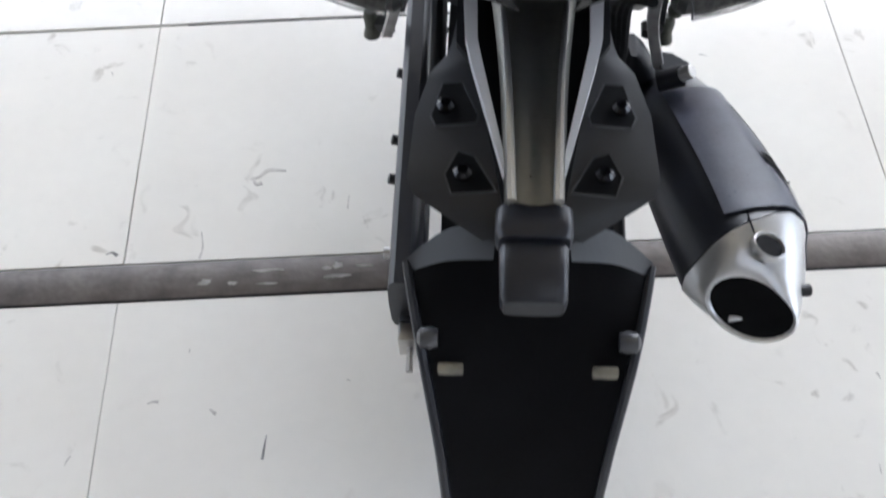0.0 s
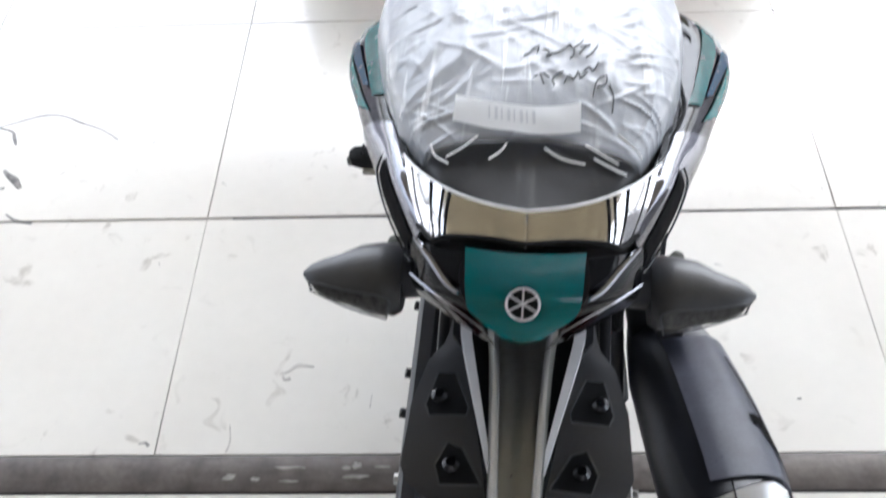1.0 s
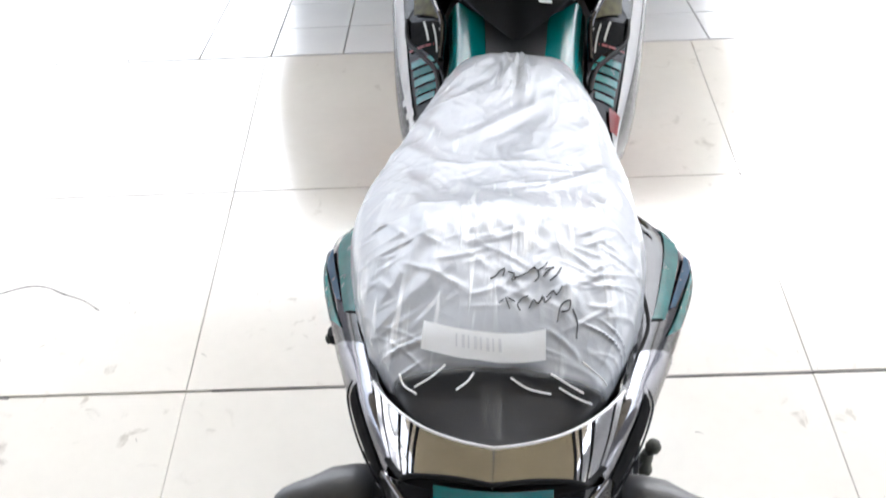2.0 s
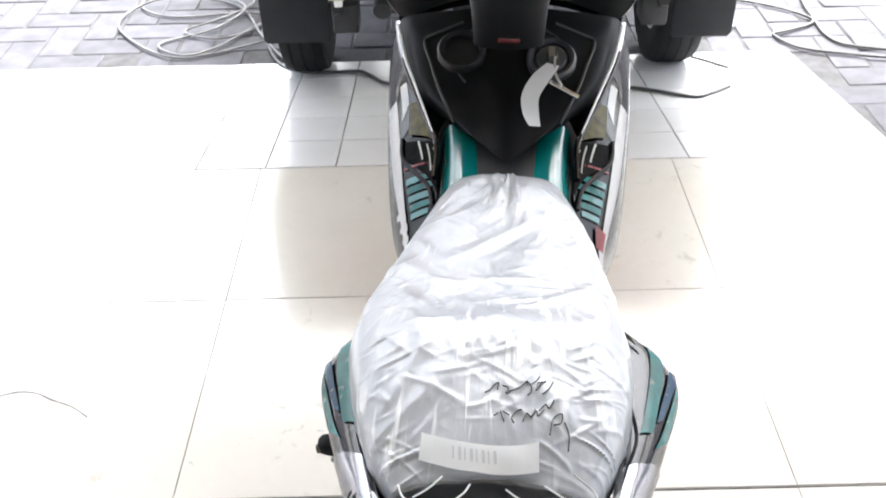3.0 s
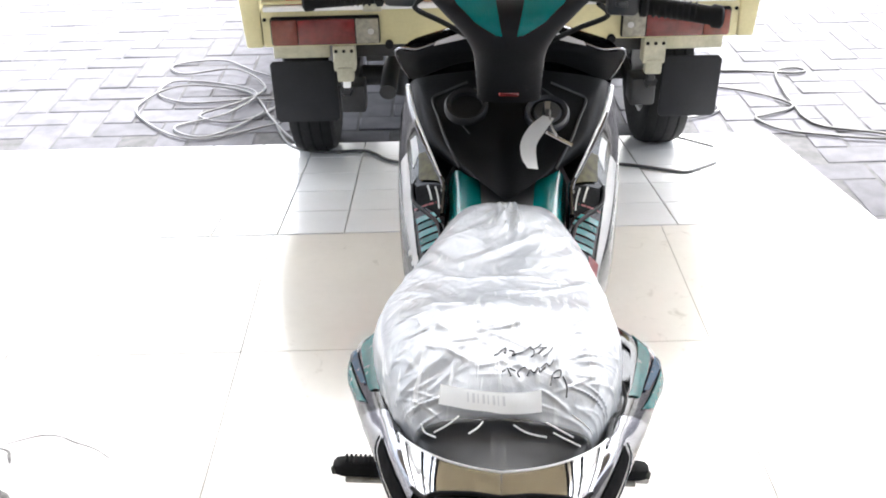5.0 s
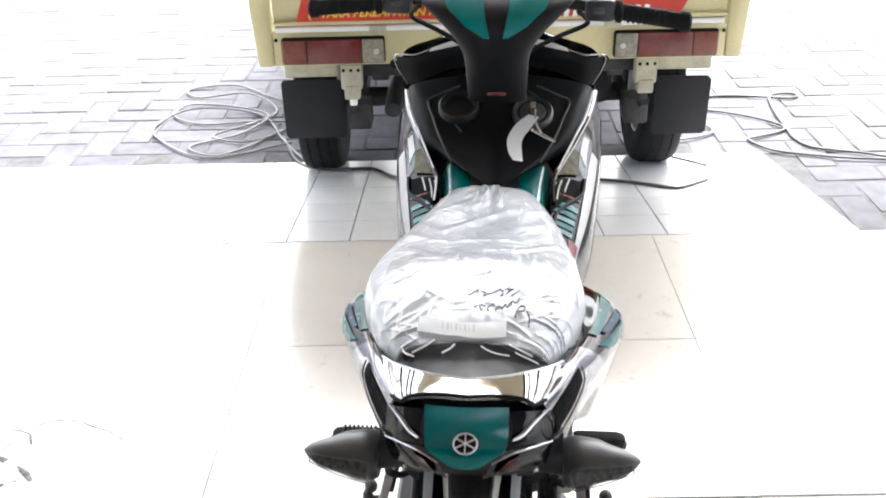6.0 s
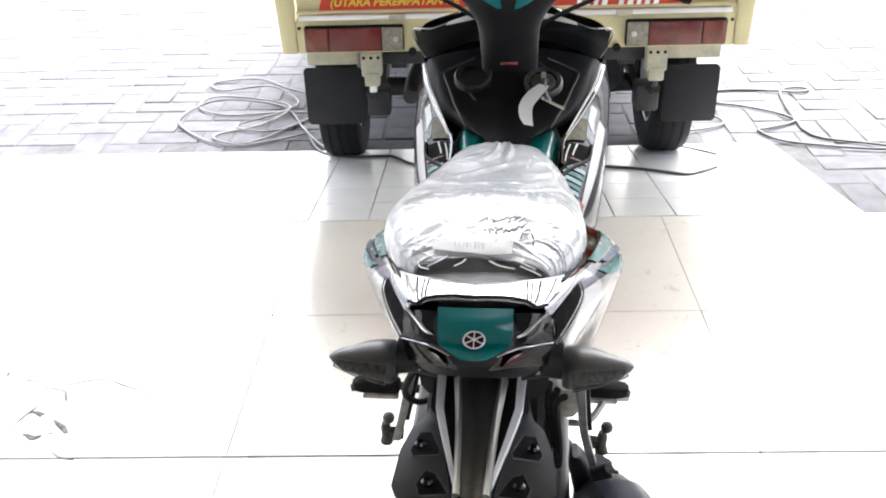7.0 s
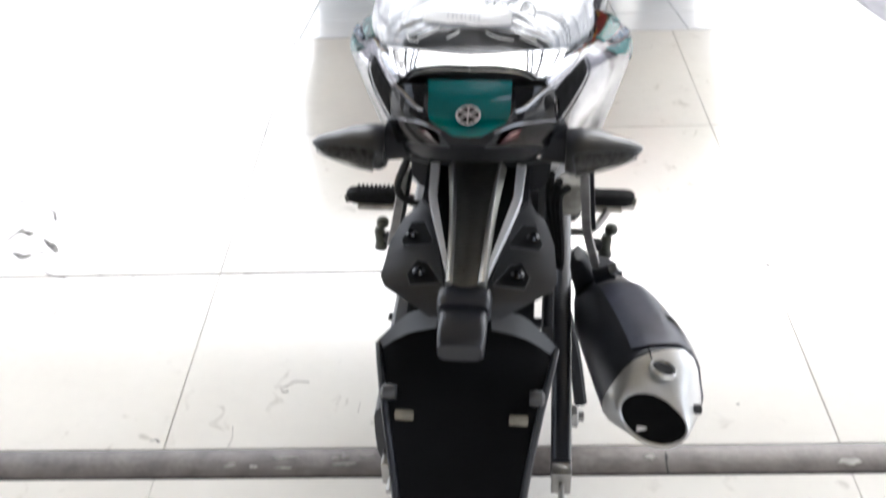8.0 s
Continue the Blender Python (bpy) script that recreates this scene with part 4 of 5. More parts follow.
pair("cheek_reflector", lambda: plate([(0.040, -0.222, 0.831), (0.052, -0.209, 0.829), (0.049, -0.206, 0.818), (0.030, -0.226, 0.820)], (0, 0.004, -0.002)), M_LAMPRED)
pair("cheek_edge", lambda: tube([(0.080, -0.168, 0.856), (0.066, -0.184, 0.852), (0.054, -0.200, 0.848), (0.045, -0.211, 0.850)], (0.0012, 0.0028, 0.0028, 0.0010), 8), M_SILVERPAINT, None, "narrow bright edge of the tail cheek")
pair("cheek_line", lambda: tube([(0.085, -0.172, 0.818), (0.066, -0.196, 0.830), (0.046, -0.216, 0.838), (0.026, -0.232, 0.838)], 0.0008, 8), M_SILVERPAINT, None, "narrow bright edge of the tail cheek")
part("under_tail", rings([oval((0, v, z), (w, 0, 0), (0, 0, h), 20, 3.5) for v, w, z, h in ((0.12, 0.10, 0.68, 0.07), (0.0, 0.105, 0.72, 0.07), (-0.09, 0.095, 0.775, 0.055), (-0.16, 0.075, 0.80, 0.042), (-0.205, 0.045, 0.822, 0.016))]), M_MATTE, bike, "matte black under-tail tray")
# rear indicators on stalks
for s in (1, -1):
    def cone(u, k, a, grow=1.0):
        return (u, -0.135 - 0.004 * (u > 0.15) - 0.034 * k * grow * math.cos(a), 0.7595 + 0.09 * (u - 0.1) - 0.0215 * k * grow * math.sin(a))

    ind = part("rear_indicator", flip(rings([[Vector(cone(u, k, 2 * math.pi * i / 24)) for i in range(24)] for u, k in ((0.098, 0.86), (0.104, 1.0), (0.118, 0.97), (0.136, 0.83), (0.152, 0.64), (0.166, 0.44), (0.175, 0.26), (0.180, 0.07))]), s), M_SMOKE, bike, "smoked grey cone-shaped rear indicator")
    face = Net([[cone(u, k, a, 1.02) for u, k in ((0.106, 1.0), (0.122, 0.95), (0.140, 0.80), (0.158, 0.56), (0.170, 0.36))] for a in (-0.62, -0.25, 0.12, 0.55)], (0, -1, -0.2))
    part("indicator_lens", flip(face.sheet(8, 16, 0.0016, ((0.02, 0.03), (0.02, 0.97), (0.80, 0.97), (0.98, 0.08)), 0.0012), s), M_LENSGREY, ind, "clear grey indicator lens")
    part("lens_rim", flip(tube([face.at(q, t, 0.003) for q, t in ((0.98, 0.08), (0.5, 0.03), (0.02, 0.03), (0.02, 0.5), (0.02, 0.97), (0.5, 0.97), (0.80, 0.97), (0.92, 0.5), (0.98, 0.08))], 0.0008, 6), s), M_GREYPANEL, ind)
    part("stalk", flip(rings([oval((u, -0.125, 0.765), (0, y, 0), (0, 0, z), 14, 3) for u, y, z in ((0.05, 0.03, 0.022), (0.075, 0.024, 0.018), (0.098, 0.026, 0.02))]), s), M_MATTE, ind)

# rear mudguard with centre trim, lamp block and flap
guard_net = Facet([[(-w, v, z - 0.007), (-w * 0.62, v, z - 0.001), (0, v, z + 0.003), (w * 0.62, v, z - 0.001), (w, v, z - 0.007)] for v, w, z in
                   ((-0.085, 0.056, 0.701), (-0.138, 0.064, 0.696), (-0.148, 0.067, 0.695), (-0.164, 0.079, 0.693), (-0.203, 0.0895, 0.689), (-0.258, 0.0930, 0.683), (-0.272, 0.087, 0.680), (-0.291, 0.058, 0.675), (-0.304, 0.036, 0.670))])
guard_bm = guard_net.sheet(32, 24, 0.006)
guard_tree = BVHTree.FromBMesh(guard_bm)
guard = part("rear_mudguard", guard_bm, M_GUARD, bike, "satin dark grey rear mudguard with four bolts")



def guard_z(v):
    return 0.6965 + (v + 0.138) * 0.125


def guard_top(u, v, off):
    """A point on the mudguard's upper face."""
    return guard_tree.ray_cast(Vector((u, v, 1.2)), Vector((0, 0, -1)))[0] + Vector((0, 0, off))


# outlines of flat near-black plates that paint in the bolt recesses' shade
RECESS_SHADE_A = ((-0.025, -0.010), (-0.012, 0.021), (0.003, 0.022), (0.011, -0.007), (0.007, -0.017), (-0.023, -0.017))
RECESS_SHADE_B = ((-0.025, -0.015), (-0.008, 0.014), (0.004, 0.019), (0.013, 0.0), (0.008, -0.015))
for u, v, shape in ((0.066, -0.200, RECESS_SHADE_A), (0.0515, -0.259, RECESS_SHADE_B)):
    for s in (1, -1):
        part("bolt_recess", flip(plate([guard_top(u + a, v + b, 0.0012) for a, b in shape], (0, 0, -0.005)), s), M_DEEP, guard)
        part("recess_rim", flip(tube([guard_top(u + a, v + b, 0.0006) for a, b in shape + shape[:1]], 0.0010, 6, 1), s), M_GUARD, guard)
        part("bolt", disc(guard_top(s * u, v, 0.0005), (0, 0, 1), 0.0070, 0.006, 16, 0.003), M_GLOSS, guard, "round black bolt head")
pair("guard_channel", lambda: plate([(u, v, guard_z(v) + 0.0045) for u, v in ((0.030, -0.088), (0.060, -0.088), (0.0595, -0.146), (0.046, -0.165), (0.0335, -0.226), (0.021, -0.292), (0.012, -0.292))], (0, 0, -0.006)), M_COVER, guard)
trim = part("centre_trim", Net([[(-0.034, -0.105, 0.716), (-0.022, -0.105, 0.728), (0, -0.105, 0.724), (0.022, -0.105, 0.728), (0.034, -0.105, 0.716)],
                                [(-0.026, -0.185, 0.704), (-0.017, -0.185, 0.714), (0, -0.185, 0.710), (0.017, -0.185, 0.714), (0.026, -0.185, 0.704)],
                                [(-0.021, -0.294, 0.688), (-0.0155, -0.294, 0.698), (0, -0.294, 0.6945), (0.0155, -0.294, 0.698), (0.021, -0.294, 0.688)]]).sheet(20, 14, 0.004), M_GREYTRIM, bike, "gunmetal tapering centre trim")
pair("trim_edge", lambda: tube([(0.027, -0.105, 0.727), (0.020, -0.185, 0.714), (0.0165, -0.293, 0.6985)], (0.0018, 0.0026, 0.0040), 8), M_SILVER, trim)
pair("silver_stripe", lambda: plate([(u, v, guard_z(v) + 0.003) for u, v in ((0.0445, -0.094), (0.0555, -0.094), (0.0525, -0.148), (0.0475, -0.170), (0.0195, -0.276), (0.0175, -0.270), (0.0385, -0.172), (0.0430, -0.150))], (0, 0, 0.010)), M_STRIPE)
part("plate_lamp", join(rings([oval((0, v, z), (w, 0, 0), (0, 0, h), 20, 5) for v, z, w, h in ((-0.290, 0.683, 0.023, 0.010), (-0.294, 0.681, 0.0275, 0.014), (-0.312, 0.680, 0.0275, 0.016), (-0.318, 0.68, 0.025, 0.013))]),
                        rings([oval((0, v, z), (w, 0, 0), (0, 0, h), 20, 5) for v, z, w, h in ((-0.318, 0.674, 0.023, 0.013), (-0.322, 0.674, 0.0245, 0.015), (-0.356, 0.668, 0.0235, 0.014), (-0.361, 0.667, 0.021, 0.010))])), M_SATIN, bike, "satin black number plate lamp block")
flap_net = Net([[(-0.094, -0.293, 0.612), (-0.06, -0.286, 0.640), (0, -0.29, 0.650), (0.06, -0.286, 0.640), (0.094, -0.293, 0.612)],
                [(-0.088, -0.325, 0.604), (-0.055, -0.325, 0.610), (0, -0.325, 0.612), (0.055, -0.325, 0.610), (0.088, -0.325, 0.604)],
                [(-0.079, -0.365, 0.588), (-0.05, -0.362, 0.585), (0, -0.36, 0.582), (0.05, -0.362, 0.585), (0.079, -0.365, 0.588)],
                [(-0.066, -0.415, 0.530), (-0.04, -0.412, 0.520), (0, -0.41, 0.515), (0.04, -0.412, 0.520), (0.066, -0.415, 0.530)],
                [(-0.056, -0.462, 0.440), (-0.03, -0.458, 0.430), (0, -0.456, 0.428), (0.03, -0.458, 0.430), (0.056, -0.462, 0.440)],
                [(-0.046, -0.490, 0.360), (-0.025, -0.487, 0.352), (0, -0.486, 0.350), (0.025, -0.487, 0.352), (0.046, -0.490, 0.360)]])
flap = part("mud_flap", flap_net.sheet(30, 20, 0.006), M_COVER, bike, "black lower mudguard flap")
pair("flap_rim", lambda: tube([flap_net.pt(s, 1.0) for s in (0.0, 0.2, 0.4, 0.6, 0.8, 1.0)], 0.004, 8), M_SATIN, flap)
pair("flap_arm", lambda: Net([[(0.026, -0.296, 0.668), (0.06, -0.285, 0.650), (0.095, -0.292, 0.616)], [(0.028, -0.318, 0.660), (0.062, -0.308, 0.640), (0.093, -0.300, 0.608)]]).sheet(4, 12, 0.006), M_GUARD, flap)
for s in (1, -1):
    knob = part("side_knob", rings([oval((s * u, -0.352, 0.600), (0, 0.009 * k, 0), (0, 0, 0.009 * k), 14) for u, k in ((0.068, 0.8), (0.074, 1.0), (0.081, 0.9), (0.084, 0.4))]), M_GUARD, flap)
    part("side_reflector", box((s * 0.058, -0.372, 0.588), (0.020, 0.008, 0.010), 0.002), M_LAMPCLEAR, flap)

# rear wheel, swingarm, chain case
RA = (0, -0.10, 0.302)


def wheel(name, c, width, parent):
    w = width / 2
    tyre = part(name, lathe(c, (1, 0, 0), [(0.215, -w * 0.8), (0.255, -w), (0.285, -w * 0.75), (0.299, -w * 0.3), (0.301, 0), (0.299, w * 0.3), (0.285, w * 0.75), (0.255, w), (0.215, w * 0.8), (0.215, -w * 0.8)], 48), M_RUBBER, parent, "black road tyre on a dark cast wheel")
    part("rim", lathe(c, (1, 0, 0), [(0.217, -0.04), (0.205, -0.035), (0.198, 0), (0.205, 0.035), (0.217, 0.04), (0.217, -0.04)], 40), M_SATIN, tyre)
    part("hub", disc(Vector(c) - Vector((0.05, 0, 0)), (1, 0, 0), 0.05, 0.10), M_ENGINE, tyre)
    for k in range(5):
        a = k * 2 * math.pi / 5
        d = Vector((0, math.cos(a), math.sin(a)))
        part("spoke", tube([Vector(c) + d * 0.045, Vector(c) + d * 0.12 + Vector((0.005, 0, 0)), Vector(c) + d * 0.205], 0.013, 8, 4), M_SATIN, tyre)
    return tyre


wheel("rear_wheel", RA, 0.12, bike)
wheel("front_wheel", (0, 1.19, 0.302), 0.085, bike)
for s, u in ((-1, -0.112), (1, 0.112)):
    arm = part("swingarm", rings([oval((u, v, z), (0.014, 0, 0), (0, 0, h), 14, 4) for v, z, h in ((0.30, 0.37, 0.03), (0.1, 0.345, 0.028), (-0.12, 0.315, 0.026), (-0.20, 0.305, 0.024))]), M_SATIN, bike, "black box-section swingarm")
    part("adjuster", box((u, -0.212, 0.305), (0.026, 0.022, 0.04), 0.002), M_STEEL, arm, "zinc-plated chain adjuster end")
    part("adjuster_bolt", tube([(u, -0.222, 0.305), (u, -0.25, 0.303)], 0.004, 8, 1), M_STEEL, arm)
    part("axle_nut", join(disc((u + s * 0.012, -0.10, 0.302), (s, 0, 0), 0.016, 0.012, 6), disc((u + s * 0.02, -0.10, 0.302), (s, 0, 0), 0.007, 0.012 if s > 0 else 0.018, 12)), M_STEEL, bike, "zinc axle nut and bolt end")
chain = part("chain_case", rings([oval((-0.118, v, z), (0.016, 0, 0), (0, 0, 0.05), 14, 4) for v, z in ((0.34, 0.395), (0.1, 0.375), (-0.1, 0.36), (-0.195, 0.352))]), M_SATIN, bike, "satin black chain case")
for v in (0.10, 0.0, -0.055):
    part("case_screw", disc((-0.134, v, 0.385), (-1, 0, 0.3), 0.006, 0.008, 10), M_ENGINE, chain)
pair("frame_plate", lambda: rings([oval((0.088, v, z), (0.008, 0, 0), (0, 0, h), 12, 4) for v, z, h in ((-0.10, 0.45, 0.02), (0.0, 0.48, 0.03), (0.12, 0.50, 0.05))]), M_MATTE)
part("rear_shock", tube([(0.0, 0.16, 0.40), (0.0, 0.22, 0.62)], 0.03, 12, 2), M_ENGINE, bike)
part("wheel_hugger", Net([[(x, RA[1] + 0.325 * math.cos(a), RA[2] + 0.325 * math.sin(a)) for x in (-0.07, -0.04, 0, 0.04, 0.07)] for a in (0.9, 1.3, 1.7, 2.1, 2.4)]).sheet(20, 8, 0.004), M_MATTE, bike)

# exhaust
EX = [(0.165, 0.14, 0.335, 0.030), (0.178, 0.095, 0.350, 0.046), (0.190, 0.03, 0.370, 0.058), (0.204, -0.06, 0.404, 0.062), (0.214, -0.14, 0.433, 0.063), (0.218, -0.186, 0.449, 0.0615)]
ax = (Vector((0.217, -0.178, 0.446)) - Vector((0.190, 0.03, 0.370))).normalized()
ex_x = Vector((1, 0, 0)) - ax * ax.x
ex_x.normalize()
ex_y = ex_x.cross(-ax).normalized()
ex_y = ex_y if ex_y.z > 0 else -ex_y


def pent(c, r, n=24):
    """A rounded exhaust section: ridged on its top."""
    out = []
    for i in range(n):
        a = 2 * math.pi * i / n
        k = 1.0 + 0.05 * math.cos(3 * (a - 1.15)) + 0.035 * math.cos(5 * (a - 0.9))
        out.append(Vector(c) + ex_x * (r * k * math.cos(a)) + ex_y * (r * 0.97 * k * math.sin(a)))
    return out


def skew(lp, f):
    return [p + ax * (0.022 * f * max(0.0, -math.cos(2 * math.pi * i / len(lp) + 0.5))) for i, p in enumerate(lp)]


muffler = part("exhaust_muffler", rings([pent(q[:3], q[3]) for q in EX[:-1]] + [skew(pent(EX[-1][:3], EX[-1][3]), 1.0)]), M_SATIN, bike, "black exhaust muffler with silver end cap")
shield_rows = []
for q in EX[2:]:
    shield_rows.append([Vector(q[:3]) + ex_x * ((q[3] + 0.004) * k * math.cos(a)) + ex_y * ((q[3] + 0.004) * 0.97 * k * math.sin(a)) for a, k in [(b, 1.0 + 0.05 * math.cos(3 * (b - 1.15)) + 0.035 * math.cos(5 * (b - 0.9))) for b in (-0.7, -0.25, 0.2, 0.65, 1.1, 1.6, 2.05)]])
sh_net = Net(shield_rows, (0.6, 0, 1))
shield = part("heat_shield", sh_net.sheet(20, 20, 0.003), M_MUFFLER, muffler, "satin dark heat shield with slots")
for quad in (((0.16, 0.64), (0.16, 0.655), (0.54, 0.60), (0.54, 0.58)), ((0.50, 0.60), (0.50, 0.68), (0.57, 0.68), (0.57, 0.60)), ((0.54, 0.58), (0.56, 0.66), (0.90, 0.47), (0.90, 0.46)), ((0.72, 0.36), (0.72, 0.40), (0.84, 0.36), (0.84, 0.34))):
    part("slot", sh_net.sheet(6, 2, 0.0008, quad, 0.0012), M_DEEP, shield)
E0 = Vector((0.218, -0.186, 0.449))
tip_c = Vector((0.2145, -0.250, 0.468))


def mouth(c, w, h, f):
    """A ring of the end cap's slanting, drawn-in mouth."""
    out = []
    for i in range(24):
        a = 2 * math.pi * i / 24
        w1 = 0.97 - 0.26 * max(0.0, math.cos(a - 0.75)) ** 2
        out.append(Vector(c) + ex_x * (w * w1 * math.cos(a) * (1 + 0.10 * math.sin(a))) + ex_y * (h * w1 * math.sin(a)) + ax * (f * (0.015 * math.cos(a) - 0.012 * math.sin(a))))
    return out


cap_loops = [skew(pent(E0, 0.0605), 1.0), skew(pent(E0 + ax * 0.004, 0.0625), 1.0)]
for f in (0.3, 0.6, 0.85, 1.0):
    lp = [p.lerp(q, f ** 1.3) + ax * 0.06 * (f - f ** 1.3) for p, q in zip(pent(E0 + ax * 0.004, 0.062), mouth(tip_c, 0.0430, 0.0325, 1.0))]
    cap_loops.append(skew(lp, 1 - f))
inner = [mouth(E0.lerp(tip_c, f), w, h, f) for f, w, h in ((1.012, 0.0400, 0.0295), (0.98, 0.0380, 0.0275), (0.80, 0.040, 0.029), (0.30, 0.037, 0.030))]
cap = part("end_cap", rings(cap_loops + inner[:2], False), M_CAP, muffler, "satin silver exhaust end cap")
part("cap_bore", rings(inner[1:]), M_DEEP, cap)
bp = E0 + ax * 0.040 + ex_y * 0.0470 + ex_x * 0.000
out_n = (ex_y + ex_x * 0.25 + ax * 0.25).normalized()
part("bolt_recess", lathe(bp, out_n, [(0.0135, -0.004), (0.0145, 0.0035), (0.0155, 0.0030), (0.0160, -0.004), (0.0135, -0.004)], 24), M_CAP, cap)
part("cap_bolt", disc(bp - out_n * 0.003, out_n, 0.0130, 0.005, 20), M_DEEP, cap)
part("panel_seam", tube([E0 + ax * k + ex_y * (0.0605 - 0.16 * k) + ex_x * (-0.010 - 0.05 * k) for k in (0.004, 0.012, 0.020, 0.030)], 0.0009, 6), M_DEEP, cap)
part("side_bolt", disc(E0 + ax * 0.050 + ex_x * 0.036, ex_x, 0.006, 0.010, 12), M_ENGINE, cap)
# pale blocks: the skylit bright bits in the bore, brightness put into their colour
for du, dz in ((-0.015, -0.017), (0.022, -0.008)):
    part("bore_glint_tab", box(E0.lerp(tip_c, 0.95) + ex_x * du + ex_y * dz, (0.012, 0.004, 0.012), 0.001), M_STRIPE, cap)
part("exhaust_pipe", tube([(0.165, 0.15, 0.335), (0.14, 0.3, 0.25), (0.10, 0.5, 0.17), (0.06, 0.68, 0.22), (0.03, 0.74, 0.34)], 0.02, 12), M_ENGINE, bike)
part("muffler_bracket", join(rings([oval((0.133 + 0.3 * (0.43 - z), 0.105 - 0.1 * (0.43 - z), z), (a, 0, 0), (0, 0.018, 0), 14, 3) for z, a in ((0.33, 0.022), (0.38, 0.021), (0.41, 0.018), (0.428, 0.012), (0.434, 0.005))]), disc((0.155, 0.05, 0.435), (1, 0, 0.4), 0.012, 0.03, 10)), M_MATTE, bike)
part("bracket_bolt", disc((0.178, 0.045, 0.452), (0.7, -0.2, 0.7), 0.008, 0.014, 8), M_STEEL, bike)

# engine, frame, stand and footpegs
part("engine", join(rings([oval((0, v, z), (w, 0, 0), (0, 0, h), 18, 4) for v, z, w, h in ((0.32, 0.36, 0.10, 0.08), (0.40, 0.33, 0.13, 0.12), (0.56, 0.32, 0.13, 0.13), (0.66, 0.36, 0.10, 0.10), (0.72, 0.42, 0.07, 0.08))]),
                    disc((0.12, 0.50, 0.31), (1, 0, 0), 0.085, 0.03), disc((-0.12, 0.52, 0.31), (-1, 0, 0), 0.075, 0.03), box((0, 0.74, 0.46), (0.13, 0.12, 0.13), 0.02)), M_ENGINE, bike, "dark cast engine block")
part("main_frame", join(tube([(0, 0.93, 0.78), (0, 0.8, 0.66), (0, 0.6, 0.58), (0, 0.35, 0.56), (0, 0.2, 0.6)], 0.035, 10), tube([(0.08, 0.3, 0.58), (0.085, 0.1, 0.64), (0.07, -0.1, 0.76)], 0.014, 8), tube([(-0.08, 0.3, 0.58), (-0.085, 0.1, 0.64), (-0.07, -0.1, 0.76)], 0.014, 8)), M_MATTE, bike)
part("body_core", rings([oval((0, v, z), (w, 0, 0), (0, 0, h), 18, 4) for v, z, w, h in ((0.80, 0.60, 0.09, 0.06), (0.6, 0.60, 0.07, 0.07), (0.45, 0.62, 0.075, 0.07), (0.25, 0.64, 0.10, 0.11), (0.05, 0.67, 0.10, 0.08), (-0.06, 0.70, 0.085, 0.05))]), M_MATTE, bike)
part("centre_stand", join(tube([(0.10, 0.30, 0.26), (0.14, 0.24, 0.12), (0.16, 0.20, 0.012)], 0.012, 8), tube([(-0.10, 0.30, 0.26), (-0.14, 0.24, 0.12), (-0.16, 0.20, 0.012)], 0.012, 8), tube([(-0.13, 0.26, 0.15), (0, 0.26, 0.15), (0.13, 0.26, 0.15)], 0.010, 8)), M_MATTE, bike)


def block(outline, u0, u1):
    """A bar along u with a bevelled outline in (v, z) and drawn-in ends."""
    cv, cz = sum(p[0] for p in outline) / len(outline), sum(p[1] for p in outline) / len(outline)
    return rings([[Vector((u, cv + (v - cv) * k, cz + (z - cz) * k)) for v, z in outline] for u, k in ((u0, 0.8), (u0 + 0.006, 1.0), (u1 - 0.018, 1.0), (u1 - 0.006, 0.86), (u1, 0.45))])


def peg(s, u1, v, z):
    o = ((v - 0.018, z - 0.008), (v - 0.014, z + 0.010), (v - 0.004, z + 0.014), (v + 0.012, z + 0.012), (v + 0.018, z), (v + 0.012, z - 0.010))
    p = part("foot_peg", flip(block(o, u1 - 0.095, u1), s), M_RUBBER, bike, "black rubber rider foot peg with a pale metal underside")
    for k in range(9 if s < 0 else 0):
        part("rib", flip(box((u1 - 0.088 + 0.0082 * k, v + 0.003, z + 0.0145), (0.0042, 0.022, 0.004), 0.001, seg=1), s), M_RUBBER, p)
    part("peg_plate", flip(box((u1 - 0.058, v - 0.012, z - 0.014), (0.072, 0.022, 0.010), 0.003), s), M_ALLOY, p)
    part("peg_tip", flip(disc((u1 - 0.004, v - 0.006, z - 0.004), (1, -0.2, -0.2), 0.008, 0.007, 12, 0.002), s), M_PEG, p)
    part("peg_bar", flip(tube([(u1 - 0.09, v, z), (0.14, v + 0.01, z - 0.02), (0.06, v + 0.02, z - 0.05)], 0.009, 8), s), M_ENGINE, p)


def strap(p, w, h):
    """A flat bar through the points, w across and h thick."""
    p = cr([Vector(q) for q in p], 5)
    return rings([[q + Vector((a * w / 2, b * h / 2, 0)) for a, b in ((-1, -0.6), (-0.8, -1), (0.8, -1), (1, -0.6), (1, 0.6), (0.8, 1), (-0.8, 1), (-1, 0.6))] for q in p])


